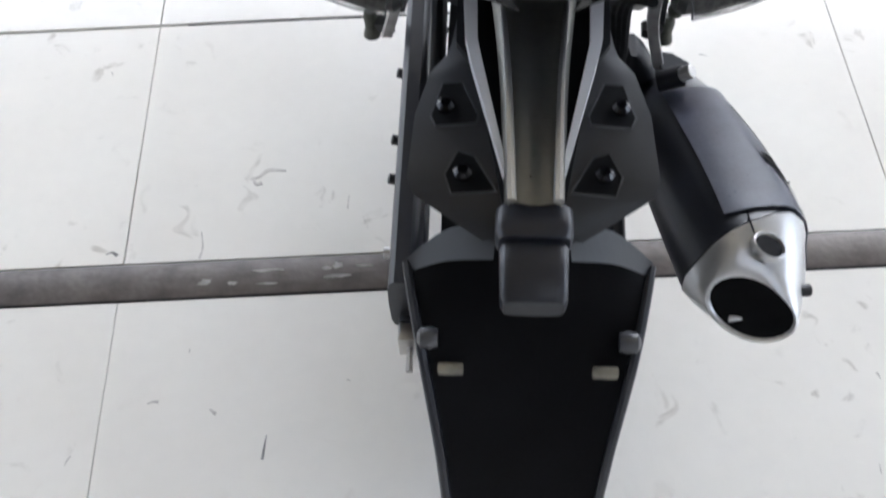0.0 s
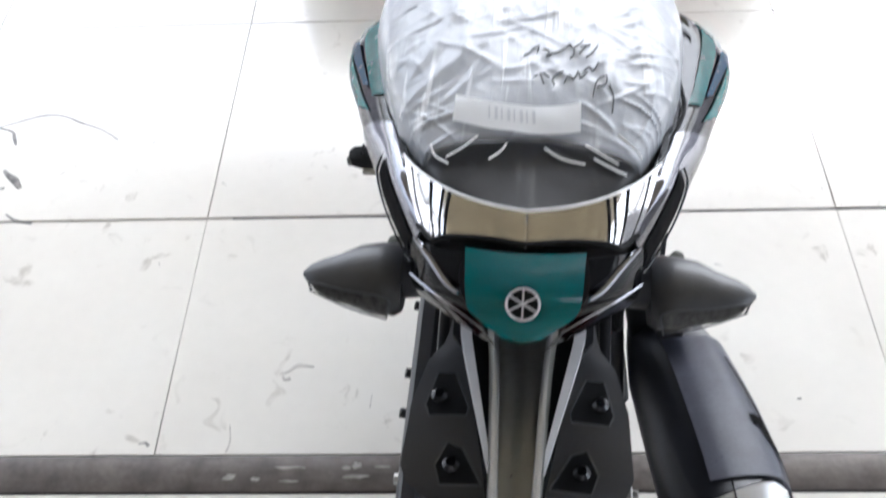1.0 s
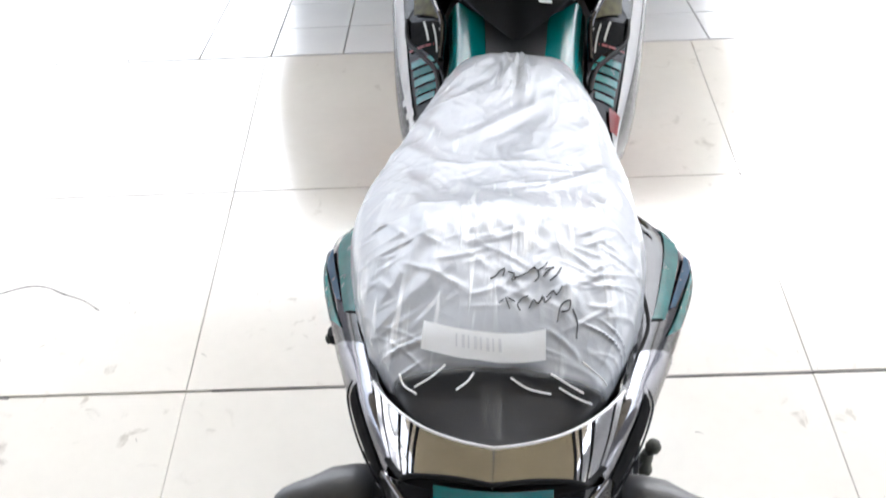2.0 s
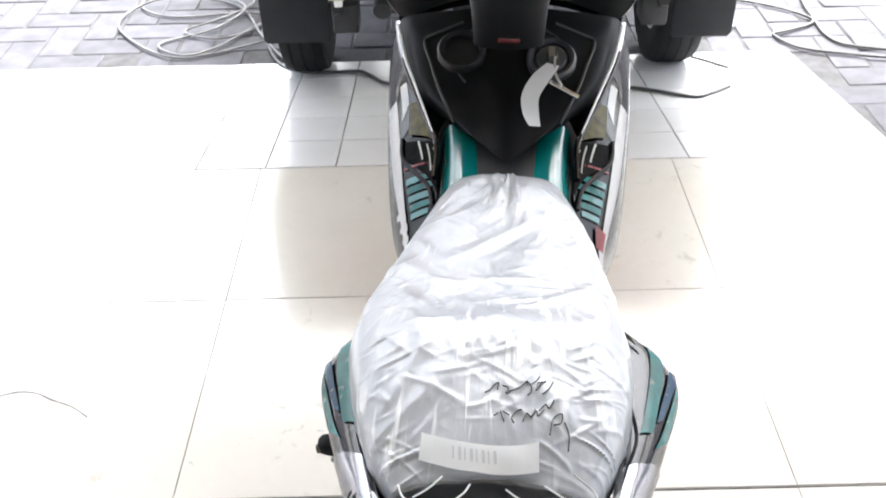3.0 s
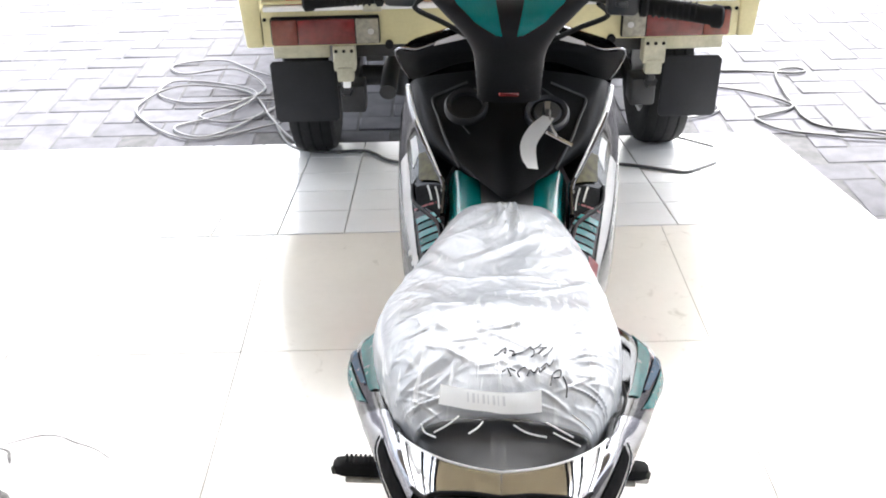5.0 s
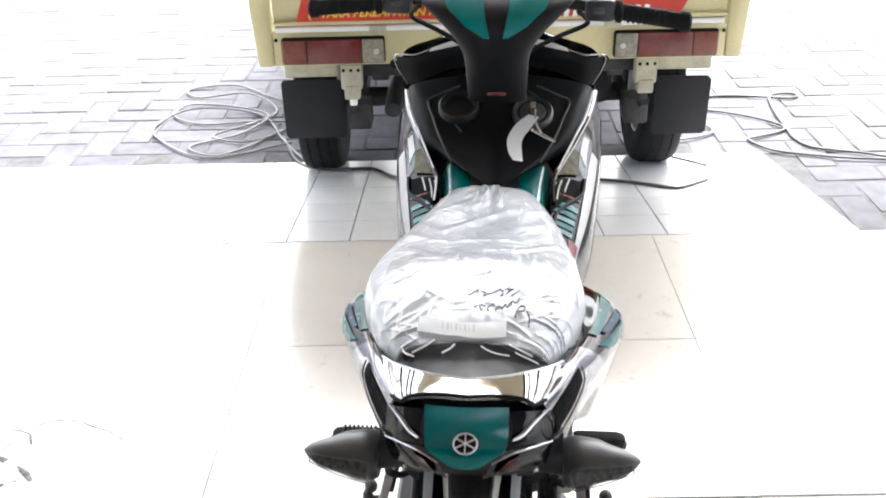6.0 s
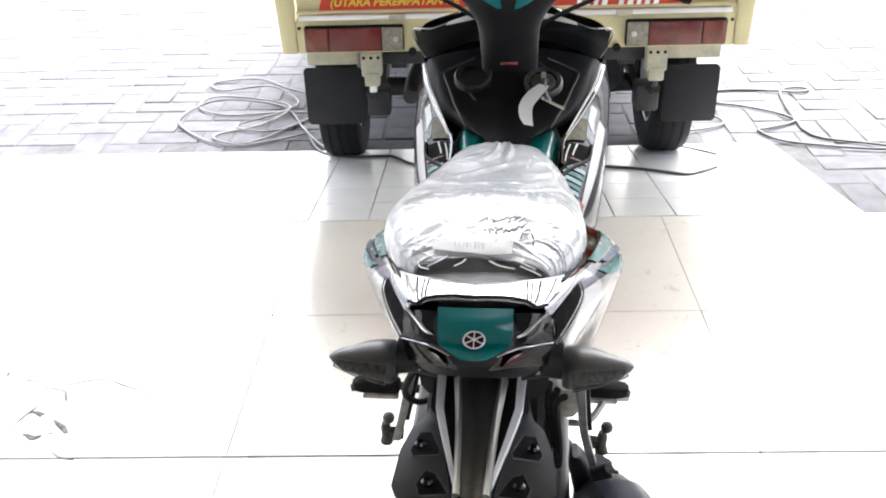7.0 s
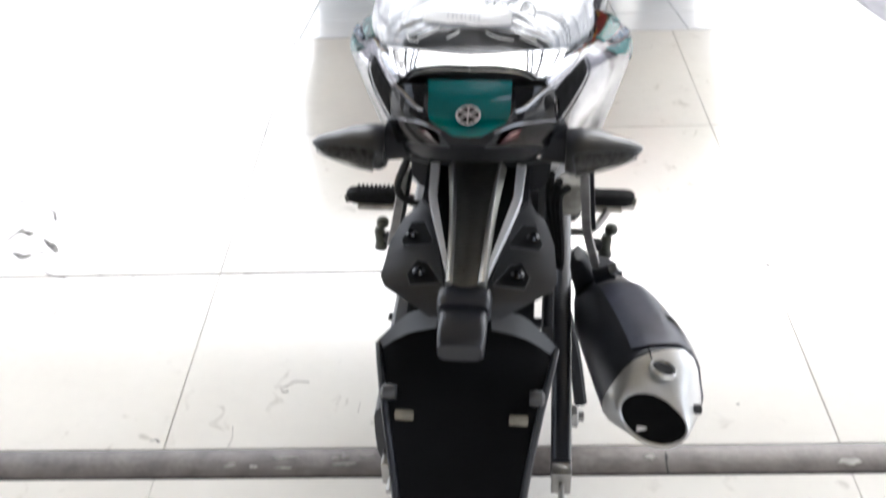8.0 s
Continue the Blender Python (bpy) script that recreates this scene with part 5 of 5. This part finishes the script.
peg(-1, 0.295, 0.455, 0.287)
peg(1, 0.249, 0.463, 0.290)
for s, v, z, stay in ((-1, 0.155, 0.418, ((0.113, 0.065, 0.60), (0.120, 0.072, 0.57), (0.141, 0.110, 0.475), (0.153, 0.125, 0.425))), (1, 0.146, 0.424, ((0.131, 0.050, 0.61), (0.134, 0.055, 0.575), (0.141, 0.072, 0.50), (0.158, 0.072, 0.435)))):
    hang = part("pillion_bracket", flip(strap(stay, 0.013, 0.009), s), M_STAY, bike, "silver pillion footrest stay")
    part("bracket_web", flip(strap([(a + 0.009 * s, b + 0.004, c) for a, b, c in stay[:3]], 0.007, 0.006), s), M_MATTE, hang)
    part("folded_peg", flip(rings([oval((0.174 + 0.003 * math.sin(1.7 * k), v, z - 0.026 + 0.008 * k), (r, 0, 0), (0, r, 0), 14) for k, r in ((0, 0.008), (0.3, 0.0105), (2, 0.0095), (4, 0.0085), (5.2, 0.0060))]), s), M_PEG, hang)
    part("peg_knob", flip(rings([oval((0.176 + 0.006 * s, v + 0.002, z + 0.014 + h), (r, 0, 0), (0, r, 0), 14) for h, r in ((0, 0.004), (0.004, 0.0085), (0.010, 0.0100), (0.016, 0.0080), (0.019, 0.003))]), s), M_PEG, hang)
    part("peg_pivot", flip(block(((v - 0.010, z - 0.012), (v - 0.012, z + 0.004), (v, z + 0.009), (v + 0.01, z - 0.004)), 0.146, 0.172), s), M_ENGINE, hang)
    if s > 0:
        part("bracket_foot", plate([(0.150, 0.080, 0.452), (0.162, 0.062, 0.440), (0.196, 0.066, 0.430), (0.194, 0.078, 0.434), (0.172, 0.082, 0.446)], (0, 0, -0.006)), M_GREYPANEL, hang)
part("brake_pedal", join(tube([(0.12, 0.42, 0.24), (0.17, 0.40, 0.26), (0.205, 0.455, 0.275)], 0.007, 8), box((0.225, 0.46, 0.278), (0.05, 0.026, 0.012), 0.004)), M_STEEL, bike)
part("gear_lever", tube([(-0.12, 0.52, 0.25), (-0.17, 0.56, 0.25), (-0.20, 0.60, 0.26)], 0.007, 8), M_STEEL, bike)
part("reservoir", rings([oval((0.114, 0.068, z), (a, 0, 0), (0, 0.016, 0), 18, 3.5) for z, a in ((0.540, 0.012), (0.545, 0.017), (0.560, 0.019), (0.583, 0.019), (0.588, 0.016))]), M_ALLOY, bike, "small pale fluid reservoir")
for k in range(3):
    part("cable", tube([(0.085 + 0.01 * k, -0.06, 0.68 - 0.01 * k), (0.085 + 0.006 * k, 0.0, 0.60), (0.094 + 0.005 * k, 0.02, 0.53 - 0.01 * k), (0.102, 0.04, 0.46), (0.09, 0.2, 0.42)], 0.005, 8), M_RUBBER, bike)
part("cable", tube([(-0.085, -0.05, 0.70), (-0.118, 0.02, 0.60), (-0.11, 0.1, 0.52), (-0.09, 0.2, 0.46)], 0.005, 8), M_RUBBER, bike)

# tunnel between seat and leg shield
pair("tunnel_side", lambda: Net([[(0.040, 0.44, 0.726), (0.078, 0.44, 0.722), (0.098, 0.44, 0.690)], [(0.040, 0.56, 0.704), (0.078, 0.56, 0.704), (0.097, 0.56, 0.67)], [(0.044, 0.66, 0.699), (0.081, 0.66, 0.703), (0.099, 0.66, 0.672)], [(0.050, 0.77, 0.700), (0.090, 0.77, 0.708), (0.106, 0.77, 0.68)]]).sheet(16, 10, 0.004), M_TEAL, None, "teal tunnel side panel")
part("tunnel_cover", Net([[(-0.043, 0.44, 0.724), (0, 0.44, 0.730), (0.043, 0.44, 0.724)], [(-0.043, 0.56, 0.702), (0, 0.56, 0.708), (0.043, 0.56, 0.702)], [(-0.046, 0.66, 0.697), (0, 0.66, 0.700), (0.046, 0.66, 0.697)], [(-0.05, 0.74, 0.70), (0, 0.74, 0.70), (0.05, 0.74, 0.70)]]).sheet(12, 10, 0.004), M_GREYPANEL, bike, "dark grey tunnel cover")
pair("lower_side_panel", lambda: Net([[(0.098, 0.45, 0.685), (0.106, 0.45, 0.62), (0.09, 0.45, 0.52)], [(0.097, 0.58, 0.668), (0.106, 0.58, 0.60), (0.10, 0.58, 0.48)], [(0.100, 0.70, 0.67), (0.118, 0.72, 0.60), (0.12, 0.72, 0.46)], [(0.09, 0.80, 0.72), (0.13, 0.86, 0.60), (0.13, 0.86, 0.46)]]).sheet(14, 10, 0.004), M_MATTE)

# leg shield, rider's side
SHIELD = [[(0.0, 0.660, 0.708), (0.028, 0.690, 0.710), (0.056, 0.724, 0.714), (0.068, 0.745, 0.708)],
          [(0.0, 0.735, 0.724), (0.045, 0.752, 0.722), (0.094, 0.785, 0.724), (0.112, 0.80, 0.710)],
          [(0.0, 0.81, 0.745), (0.065, 0.825, 0.738), (0.135, 0.855, 0.742), (0.158, 0.862, 0.722)],
          [(0.0, 0.885, 0.788), (0.08, 0.895, 0.776), (0.165, 0.945, 0.768), (0.188, 0.965, 0.738)],
          [(0.0, 0.96, 0.83), (0.09, 0.965, 0.82), (0.182, 1.02, 0.785), (0.204, 1.06, 0.748)]]
shield_net = Net([[(-p[0], p[1], p[2]) for p in reversed(r)][:-1] + r for r in SHIELD])
leg = part("leg_shield", shield_net.sheet(40, 60, 0.005), M_MATTE, bike, "matte black inner leg shield")
pair("shield_wing", lambda: Net([[(0.040, 0.975, 0.84), (0.10, 0.965, 0.835), (0.16, 0.985, 0.805), (0.192, 1.015, 0.785)], [(0.05, 0.955, 0.868), (0.11, 0.945, 0.868), (0.17, 0.955, 0.845), (0.206, 0.98, 0.825)], [(0.06, 0.975, 0.893), (0.12, 0.955, 0.885), (0.17, 0.945, 0.868), (0.212, 0.965, 0.862)]]).sheet(14, 18, 0.006), M_MATTE, leg)
pair("wing_edge", lambda: tube([(0.060, 0.975, 0.895), (0.10, 0.960, 0.891), (0.135, 0.950, 0.882), (0.17, 0.944, 0.872), (0.205, 0.960, 0.868), (0.216, 0.972, 0.855), (0.209, 0.985, 0.825), (0.195, 1.015, 0.787)], 0.0020, 8), M_SILVERPAINT, leg)
pair("wing_band", lambda: Net([[(0.062, 0.972, 0.899), (0.10, 0.956, 0.895), (0.136, 0.947, 0.885)], [(0.066, 0.958, 0.890), (0.10, 0.944, 0.887), (0.140, 0.938, 0.880)]]).sheet(3, 10, 0.003), M_STRIPE, leg, "pale band along the wing's top")
pair("shield_edge", lambda: tube([(0.206, 1.064, 0.752), (0.190, 0.968, 0.740), (0.160, 0.865, 0.725), (0.128, 0.772, 0.712), (0.110, 0.715, 0.704), (0.108, 0.64, 0.688)], 0.005, 8), M_GLOSS, leg)
for s in (1, -1):
    part("edge_piping", tube([(s * u, v, z) for u, v, z in ((0.196, 0.995, 0.778), (0.178, 0.92, 0.752), (0.158, 0.86, 0.737), (0.135, 0.79, 0.722), (0.118, 0.738, 0.712))], (0.0034, 0.0030, 0.0024, 0.0020, 0.0010), 8), M_STRIPE, leg, "pale piping along the shield's edge")
    part("shield_ridge", tube([shield_net.at(q, 0.5 + s * (t - 0.5), 0.002) for q, t in ((0.90, 0.65), (0.84, 0.73), (0.77, 0.78), (0.62, 0.78), (0.47, 0.79), (0.30, 0.82), (0.14, 0.90))], 0.0026, 8), M_GREYPANEL, leg)
    part("recess_line", tube([shield_net.at(q, 0.5 + s * (t - 0.5), 0.002) for q, t in ((0.86, 0.62), (0.78, 0.69), (0.66, 0.70), (0.56, 0.67))], 0.0018, 8), M_GREYPANEL, leg)
part("spine", shield_net.sheet(20, 10, 0.005, ((0.97, 0.40), (0.97, 0.60), (0.06, 0.60), (0.06, 0.40)), 0.004), M_MATTE, leg)
pocket_n = Vector((0, -0.46, 0.88)).normalized()
part("pocket_rim", rings([oval(Vector((-0.078, 0.878, 0.785)) + pocket_n * h, Vector((r, 0, 0)), Vector((0, 0.88 * r, 0.46 * r)), 26) for r, h in ((0.030, -0.004), (0.030, 0.006), (0.037, 0.009), (0.041, 0.004), (0.041, -0.006))]), M_MATTE, leg)
kc = Vector((0.070, 0.862, 0.778))
lock = part("ignition_lock", rings([oval(kc + pocket_n * h, Vector((r, 0, 0)), Vector((0, 0.88 * r, 0.46 * r)), 26) for r, h in ((0.030, -0.004), (0.030, 0.006), (0.037, 0.010), (0.041, 0.004), (0.041, -0.006))]), M_SATIN, bike, "ignition lock with key and paper tag")
part("lock_face", disc(kc + pocket_n * 0.004, pocket_n, 0.026, 0.004, 24), M_GREYPANEL, lock)
part("lock_barrel", disc(kc + pocket_n * 0.008, pocket_n, 0.010, 0.006, 16), M_ENGINE, lock)
part("key", join(plate([kc + Vector((x, y * 0.88, y * 0.46)) + pocket_n * 0.012 for x, y in ((-0.004, -0.012), (0.004, -0.012), (0.005, 0.006), (-0.005, 0.006))], pocket_n * 0.016), tube([kc + pocket_n * 0.02 + Vector((0.004, -0.01, -0.002)), kc + pocket_n * 0.02 + Vector((0.006, -0.03, -0.022)), kc + pocket_n * 0.02 + Vector((0.016, -0.045, -0.036))], 0.002, 6, 4)), M_STEEL, lock)
part("key_blade", tube([(0.068, 0.818, 0.760), (0.090, 0.808, 0.752), (0.114, 0.797, 0.744)], 0.0048, 10, 2), M_CHROME, lock, "second key hanging from the ring")
part("paper_tag", Net([[(0.062, 0.836, 0.786), (0.082, 0.832, 0.782)], [(0.038, 0.806, 0.778), (0.066, 0.804, 0.770)], [(0.022, 0.768, 0.764), (0.050, 0.770, 0.758)], [(0.024, 0.730, 0.752), (0.050, 0.734, 0.746)], [(0.034, 0.698, 0.748), (0.052, 0.706, 0.742)]]).sheet(18, 5, 0.0008), M_PAPER, lock, "white paper tag on the key")

# side fairings with vents and reflectors
FAIR = [[(0.205, 1.06, 0.745), (0.222, 1.04, 0.68), (0.205, 1.02, 0.58), (0.16, 1.0, 0.46)],
        [(0.186, 0.94, 0.730), (0.214, 0.93, 0.66), (0.205, 0.90, 0.55), (0.16, 0.88, 0.42)],
        [(0.143, 0.82, 0.713), (0.196, 0.81, 0.65), (0.196, 0.78, 0.54), (0.16, 0.76, 0.42)],
        [(0.106, 0.70, 0.694), (0.172, 0.69, 0.645), (0.180, 0.66, 0.55), (0.15, 0.65, 0.45)],
        [(0.104, 0.59, 0.668), (0.146, 0.575, 0.628), (0.150, 0.55, 0.57), (0.13, 0.55, 0.50)],
        [(0.118, 0.51, 0.635), (0.136, 0.50, 0.615), (0.138, 0.50, 0.58), (0.12, 0.50, 0.55)]]
fair_net = Net(FAIR, (1, -0.3, 0.3))
fairings = pair("side_fairing", lambda: fair_net.sheet(34, 20, 0.004), M_FAIRING, None, "glossy black side fairing with white and teal stripes")
for ob, s in zip(fairings, (1, -1)):
    def deco(nm, quad, m, off=0.002, thick=0.0008):
        return part(nm, flip(fair_net.sheet(10, 6, thick, quad, off), s), m, ob)
    deco("reflector_surround", ((0.26, 0.02), (0.25, 0.17), (0.47, 0.24), (0.40, 0.02)), M_GLOSS, 0.0012)
    deco("white_chevron", ((0.28, 0.04), (0.27, 0.12), (0.40, 0.19), (0.36, 0.10)), M_WHITE, 0.0022)
    deco("front_reflector", ((0.38, 0.02), (0.365, 0.10), (0.475, 0.17), (0.54, 0.02)), M_AMBER, 0.004, 0.004)
    vent = deco("vent", ((0.555, 0.01), (0.49, 0.21), (0.56, 0.235), (0.75, 0.01)), M_DEEP, 0.002)
    for s0, s1, t in ((0.525, 0.60, 0.125), (0.55, 0.655, 0.075), (0.575, 0.70, 0.030)):
        part("vent_slat", flip(fair_net.sheet(8, 1, 0.003, ((s0, t - 0.006), (s0, t + 0.006), (s1, t + 0.007), (s1, t - 0.004)), 0.005), s), M_GREYTRIM, vent)
    part("vent_edge", flip(tube([fair_net.at(q, t, 0.003) for q, t in ((0.47, 0.22), (0.55, 0.245), (0.64, 0.175), (0.71, 0.095), (0.80, 0.02))], 0.0035, 8), s), M_COVER, ob)
    deco("white_stripe", ((0.30, 0.19), (0.29, 0.28), (0.55, 0.355), (0.55, 0.265)), M_WHITE)
    deco("white_edge", ((0.55, 0.265), (0.55, 0.355), (0.93, 0.42), (0.93, 0.34)), M_WHITE)
    for k in range(5):
        a = 0.645 + 0.031 * k
        deco("teal_stripe", ((a + 0.014, 0.05 + 0.01 * k), (a - 0.014, 0.255), (a + 0.008, 0.26), (a + 0.036, 0.05 + 0.01 * k)), M_DECAL if k % 2 else M_TEAL)
    deco("red_stripe", ((0.61, 0.10), (0.585, 0.255), (0.593, 0.255), (0.618, 0.10)), M_RED)
    if s > 0:
        deco("red_mark", ((0.80, 0.22), (0.78, 0.35), (0.86, 0.36), (0.88, 0.24)), M_RED, 0.0034)
        deco("white_mark", ((0.83, 0.25), (0.80, 0.36), (0.96, 0.44), (0.98, 0.34)), M_WHITE, 0.0028)
    else:
        for k in range(3):
            deco("white_mark", ((0.72 + 0.05 * k, 0.30), (0.69 + 0.05 * k, 0.42), (0.705 + 0.05 * k, 0.43), (0.75 + 0.05 * k, 0.30)), M_WHITE)

# fork, front mudguard and front cover
part("front_cover", Net([[(-0.20, 1.06, 0.75), (-0.10, 1.12, 0.76), (0, 1.14, 0.76), (0.10, 1.12, 0.76), (0.20, 1.06, 0.75)], [(-0.20, 1.0, 0.86), (-0.10, 1.05, 0.87), (0, 1.07, 0.88), (0.10, 1.05, 0.87), (0.20, 1.0, 0.86)], [(-0.10, 0.985, 0.90), (-0.06, 1.0, 0.915), (0, 1.01, 0.92), (0.06, 1.0, 0.915), (0.10, 0.985, 0.90)]]).sheet(14, 20, 0.004), M_GLOSS, bike, "glossy black front cover")
pair("front_side", lambda: Net([[(0.19, 1.07, 0.74), (0.12, 1.13, 0.74), (0.0, 1.155, 0.75)], [(0.20, 1.05, 0.6), (0.12, 1.11, 0.6), (0.0, 1.13, 0.62)], [(0.16, 1.0, 0.46), (0.10, 1.04, 0.46), (0, 1.05, 0.48)]]).sheet(12, 12, 0.004), M_GLOSS)
pair("fork_leg", lambda: tube([(0.075, 1.19, 0.302), (0.075, 1.09, 0.55), (0.06, 0.99, 0.78)], 0.02, 12), M_ENGINE)
part("front_mudguard", Net([[(x, 1.19 + 0.325 * math.cos(a), 0.302 + 0.325 * math.sin(a)) for x in (-0.06, -0.035, 0, 0.035, 0.06)] for a in (0.4, 0.8, 1.2, 1.6, 2.0, 2.5)]).sheet(24, 8, 0.004), M_GLOSS, bike, "glossy black front mudguard")

# steering: bars, grips, levers and the cover with teal inserts (the bars dip a little to the right)
STEER = Matrix.Translation((0, 0.84, 0.99)) @ Matrix.Rotation(radians(-2.0), 4, "Z") @ Matrix.Rotation(radians(1.8), 4, "Y") @ Matrix.Translation((0, -0.84, -0.99))


def turned(bm):
    bmesh.ops.transform(bm, matrix=STEER, verts=bm.verts)
    return bm


HC = [(0.850, 0.815, 0.057, 0.028), (0.835, 0.845, 0.058, 0.034), (0.815, 0.885, 0.059, 0.042), (0.797, 0.925, 0.063, 0.050), (0.795, 0.960, 0.083, 0.058), (0.808, 0.990, 0.115, 0.064), (0.835, 1.012, 0.142, 0.060), (0.87, 1.024, 0.13, 0.05), (0.90, 1.026, 0.09, 0.03)]
cover_rows = []
for v, z, w, d in HC:
    lp = oval((0, v, z), (0, d, 0), (w, 0, 0), 24, 2.6)
    cover_rows.append(lp + [lp[0]])
cover_net = Net(cover_rows)
cover = part("handlebar_cover", rings([r[:-1] for r in [[cover_net.pt(i / 40, k / 48) for k in range(49)] for i in range(41)]]), M_COVER, bike, "matte black handlebar cover with two teal inserts")
for s in (1, -1):
    for quad in (((0.500, 0.015), (0.515, 0.024), (0.60, 0.068), (0.60, 0.017)), ((0.60, 0.017), (0.60, 0.068), (0.71, 0.092), (0.71, 0.018)), ((0.71, 0.018), (0.71, 0.092), (0.88, 0.105), (0.88, 0.020))):
        side = [(q, 0.5 + s * t) for q, t in quad]
        part("teal_insert", cover_net.sheet(12, 8, 0.005, side, 0.002), M_TEAL, cover)
    # silver tube draws the pale highlight on the cover's flared edge
    part("cover_edge_highlight", tube([cover_net.at(q, 0.5 + s * t, 0.001) for q, t in ((0.06, 0.215), (0.2, 0.217), (0.34, 0.22), (0.42, 0.225), (0.52, 0.228), (0.64, 0.23), (0.76, 0.23))], 0.0016, 8), M_SILVERPAINT, cover)
part("red_badge", box((0, 0.806, 0.838), (0.036, 0.006, 0.008), 0.002), M_LAMPRED, cover, "small dark red badge")
part("handlebar", turned(tube([(-0.345, 0.812, 0.988), (-0.22, 0.838, 0.996), (-0.12, 0.87, 1.0), (0, 0.88, 0.995), (0.12, 0.87, 1.0), (0.22, 0.838, 0.996), (0.345, 0.812, 0.988)], 0.011, 10)), M_ENGINE, bike)
for s in (1, -1):
    grip = part("grip", turned(flip(rings([oval((u, 0.815 + (0.335 - u) * 0.2, 0.988 + (0.335 - u) * 0.07), (0.02 * 0, r, 0), (0, 0, r), 16) for u, r in ((0.350, 0.014), (0.346, 0.019), (0.334, 0.019), (0.330, 0.0155), (0.23, 0.0155), (0.226, 0.021), (0.218, 0.021), (0.216, 0.014))]), s)), M_RUBBER, bike, "black rubber handlebar grip")
    for k in range(8):
        part("grip_ring", turned(flip(lathe((0.24 + 0.0095 * k, 0.815 + (0.095 - 0.0095 * k) * 0.2, 0.988 + 0.004), (1, -0.2, 0.05), [(0.0150, -0.002), (0.0166, 0), (0.0150, 0.002), (0.0150, -0.002)], 14), s)), M_RUBBER, grip)
    sw = part("switch_housing", turned(flip(box((0.188, 0.845, 0.998), (0.055, 0.045, 0.042), 0.010), s)), M_SATIN, bike)
    part("switch", turned(flip(box((0.185, 0.820, 1.0), (0.02, 0.010, 0.010), 0.003), s)), M_GREYPANEL, sw)
    part("lever", turned(flip(tube([(0.165, 0.885, 0.985), (0.22, 0.905, 0.985), (0.30, 0.885, 0.975), (0.335, 0.872, 0.972)], 0.006, 8), s)), M_SILVER, bike)
    part("brake_hose", turned(flip(tube([(0.15, 0.87, 0.985), (0.17, 0.90, 0.955), (0.12, 0.93, 0.92), (0.06, 0.95, 0.88)], 0.005, 8), s)), M_RUBBER, bike)

# ---- pieces of floor, ramp and yard ----
def tile_mesh(name, w, h, mat, gap=0.0021, thick=0.010, side=1.0):
    return finish(name, box((0, 0, -thick / 2), (w - gap * side, h - gap, thick), 0.0010, seg=1), mat)


rows = [(1.195, 1.79), (0.5985, 1.195), (0.095, 0.5945), (-0.57, 0.03), (-1.17, -0.57), (-1.77, -1.17), (-2.37, -1.77), (-2.97, -2.37), (-3.57, -2.97), (-4.17, -3.57)]
for y0, y1 in rows:
    me = tile_mesh("tile", 0.6, y1 - y0, M_TILE, side=0.55)
    for k in range(-12, 12):
        ob = new("tile", me)
        ob.location = (0.3 + 0.6 * k, (y0 + y1) / 2, 0.0)
        ob.parent = floor
me = tile_mesh("ramp_tile", 0.2064, RAMP_LEN / 5, M_GREYTILE, gap=0.004)
for i in range(24):
    for j in range(5):
        ob = new("ramp_tile", me)
        ob.location = (2.471 - 0.1032 - 0.2064 * i, -RAMP_LEN / 2 + RAMP_LEN / 5 * (j + 0.5), 0.002)
        ob.parent = ramp
PW = 0.14
me_h = finish("paver", box((0, 0, -0.02), (2 * PW - 0.0055, PW - 0.0055, 0.04), 0.006, seg=1), M_PAVER)
me_v = finish("paver", box((0, 0, -0.02), (PW - 0.0055, 2 * PW - 0.0055, 0.04), 0.006, seg=1), M_PAVER)
rng = random.Random(5)
spots = []
for i in range(-60, 60):
    for j in range(-60, 60):
        k = (i - j) % 4
        x, y = i * PW, 1.74 + (j + 40) * PW - 1.2
        if k == 0:
            spots.append((x + PW, y + PW / 2, 0))
        elif k == 3:
            spots.append((x + PW / 2, y + PW, 1))
near, far = [], []
for x, y, v in spots:
    if not (-5.5 < x < 5.5 and y < 8.9) or y < 1.62 or (y < RAMP_Y1 + 0.04 and x < 1.34):
        continue
    (near if -1.75 < x < 2.0 and y < 4.35 and not (-0.45 < x < 0.65 and y > 3.3) else far).append((x, y, v))
far_verts, far_faces = [], []
near.sort(key=lambda q: (q[1], q[0]))
far += near[330:]
for x, y, v in near[:330]:
    ob = new("paver", me_v if v else me_h)
    ob.matrix_basis = pose(x, y, STREET + 0.002 + rng.uniform(-0.002, 0.002), rng.uniform(-0.8, 0.8), rng.uniform(-0.8, 0.8), rng.uniform(-0.8, 0.8))
    ob.parent = pavement
for x, y, v in far:
    a, b = (PW / 2 - 0.003, PW - 0.003) if v else (PW - 0.003, PW / 2 - 0.003)
    z = STREET + 0.002 + rng.uniform(-0.002, 0.002)
    k = len(far_verts)
    for zz, e in ((z - 0.03, 0), (z - 0.004, 0), (z, 0.005)):
        far_verts += [(x - a + e, y - b + e, zz), (x + a - e, y - b + e, zz), (x + a - e, y + b - e, zz), (x - a + e, y + b - e, zz)]
    for q in (0, 4):
        far_faces += [(k + q + c, k + q + (c + 1) % 4, k + q + 4 + (c + 1) % 4, k + q + 4 + c) for c in range(4)]
    far_faces.append((k + 8, k + 9, k + 10, k + 11))
me = bpy.data.meshes.new("far_pavers")
me.from_pydata(far_verts, [], far_faces)
me.materials.append(M_PAVER)
rest = tagged(new("far_pavers", me), "grey paving blocks further out in the yard", kind="stuff")
rest.parent = pavement
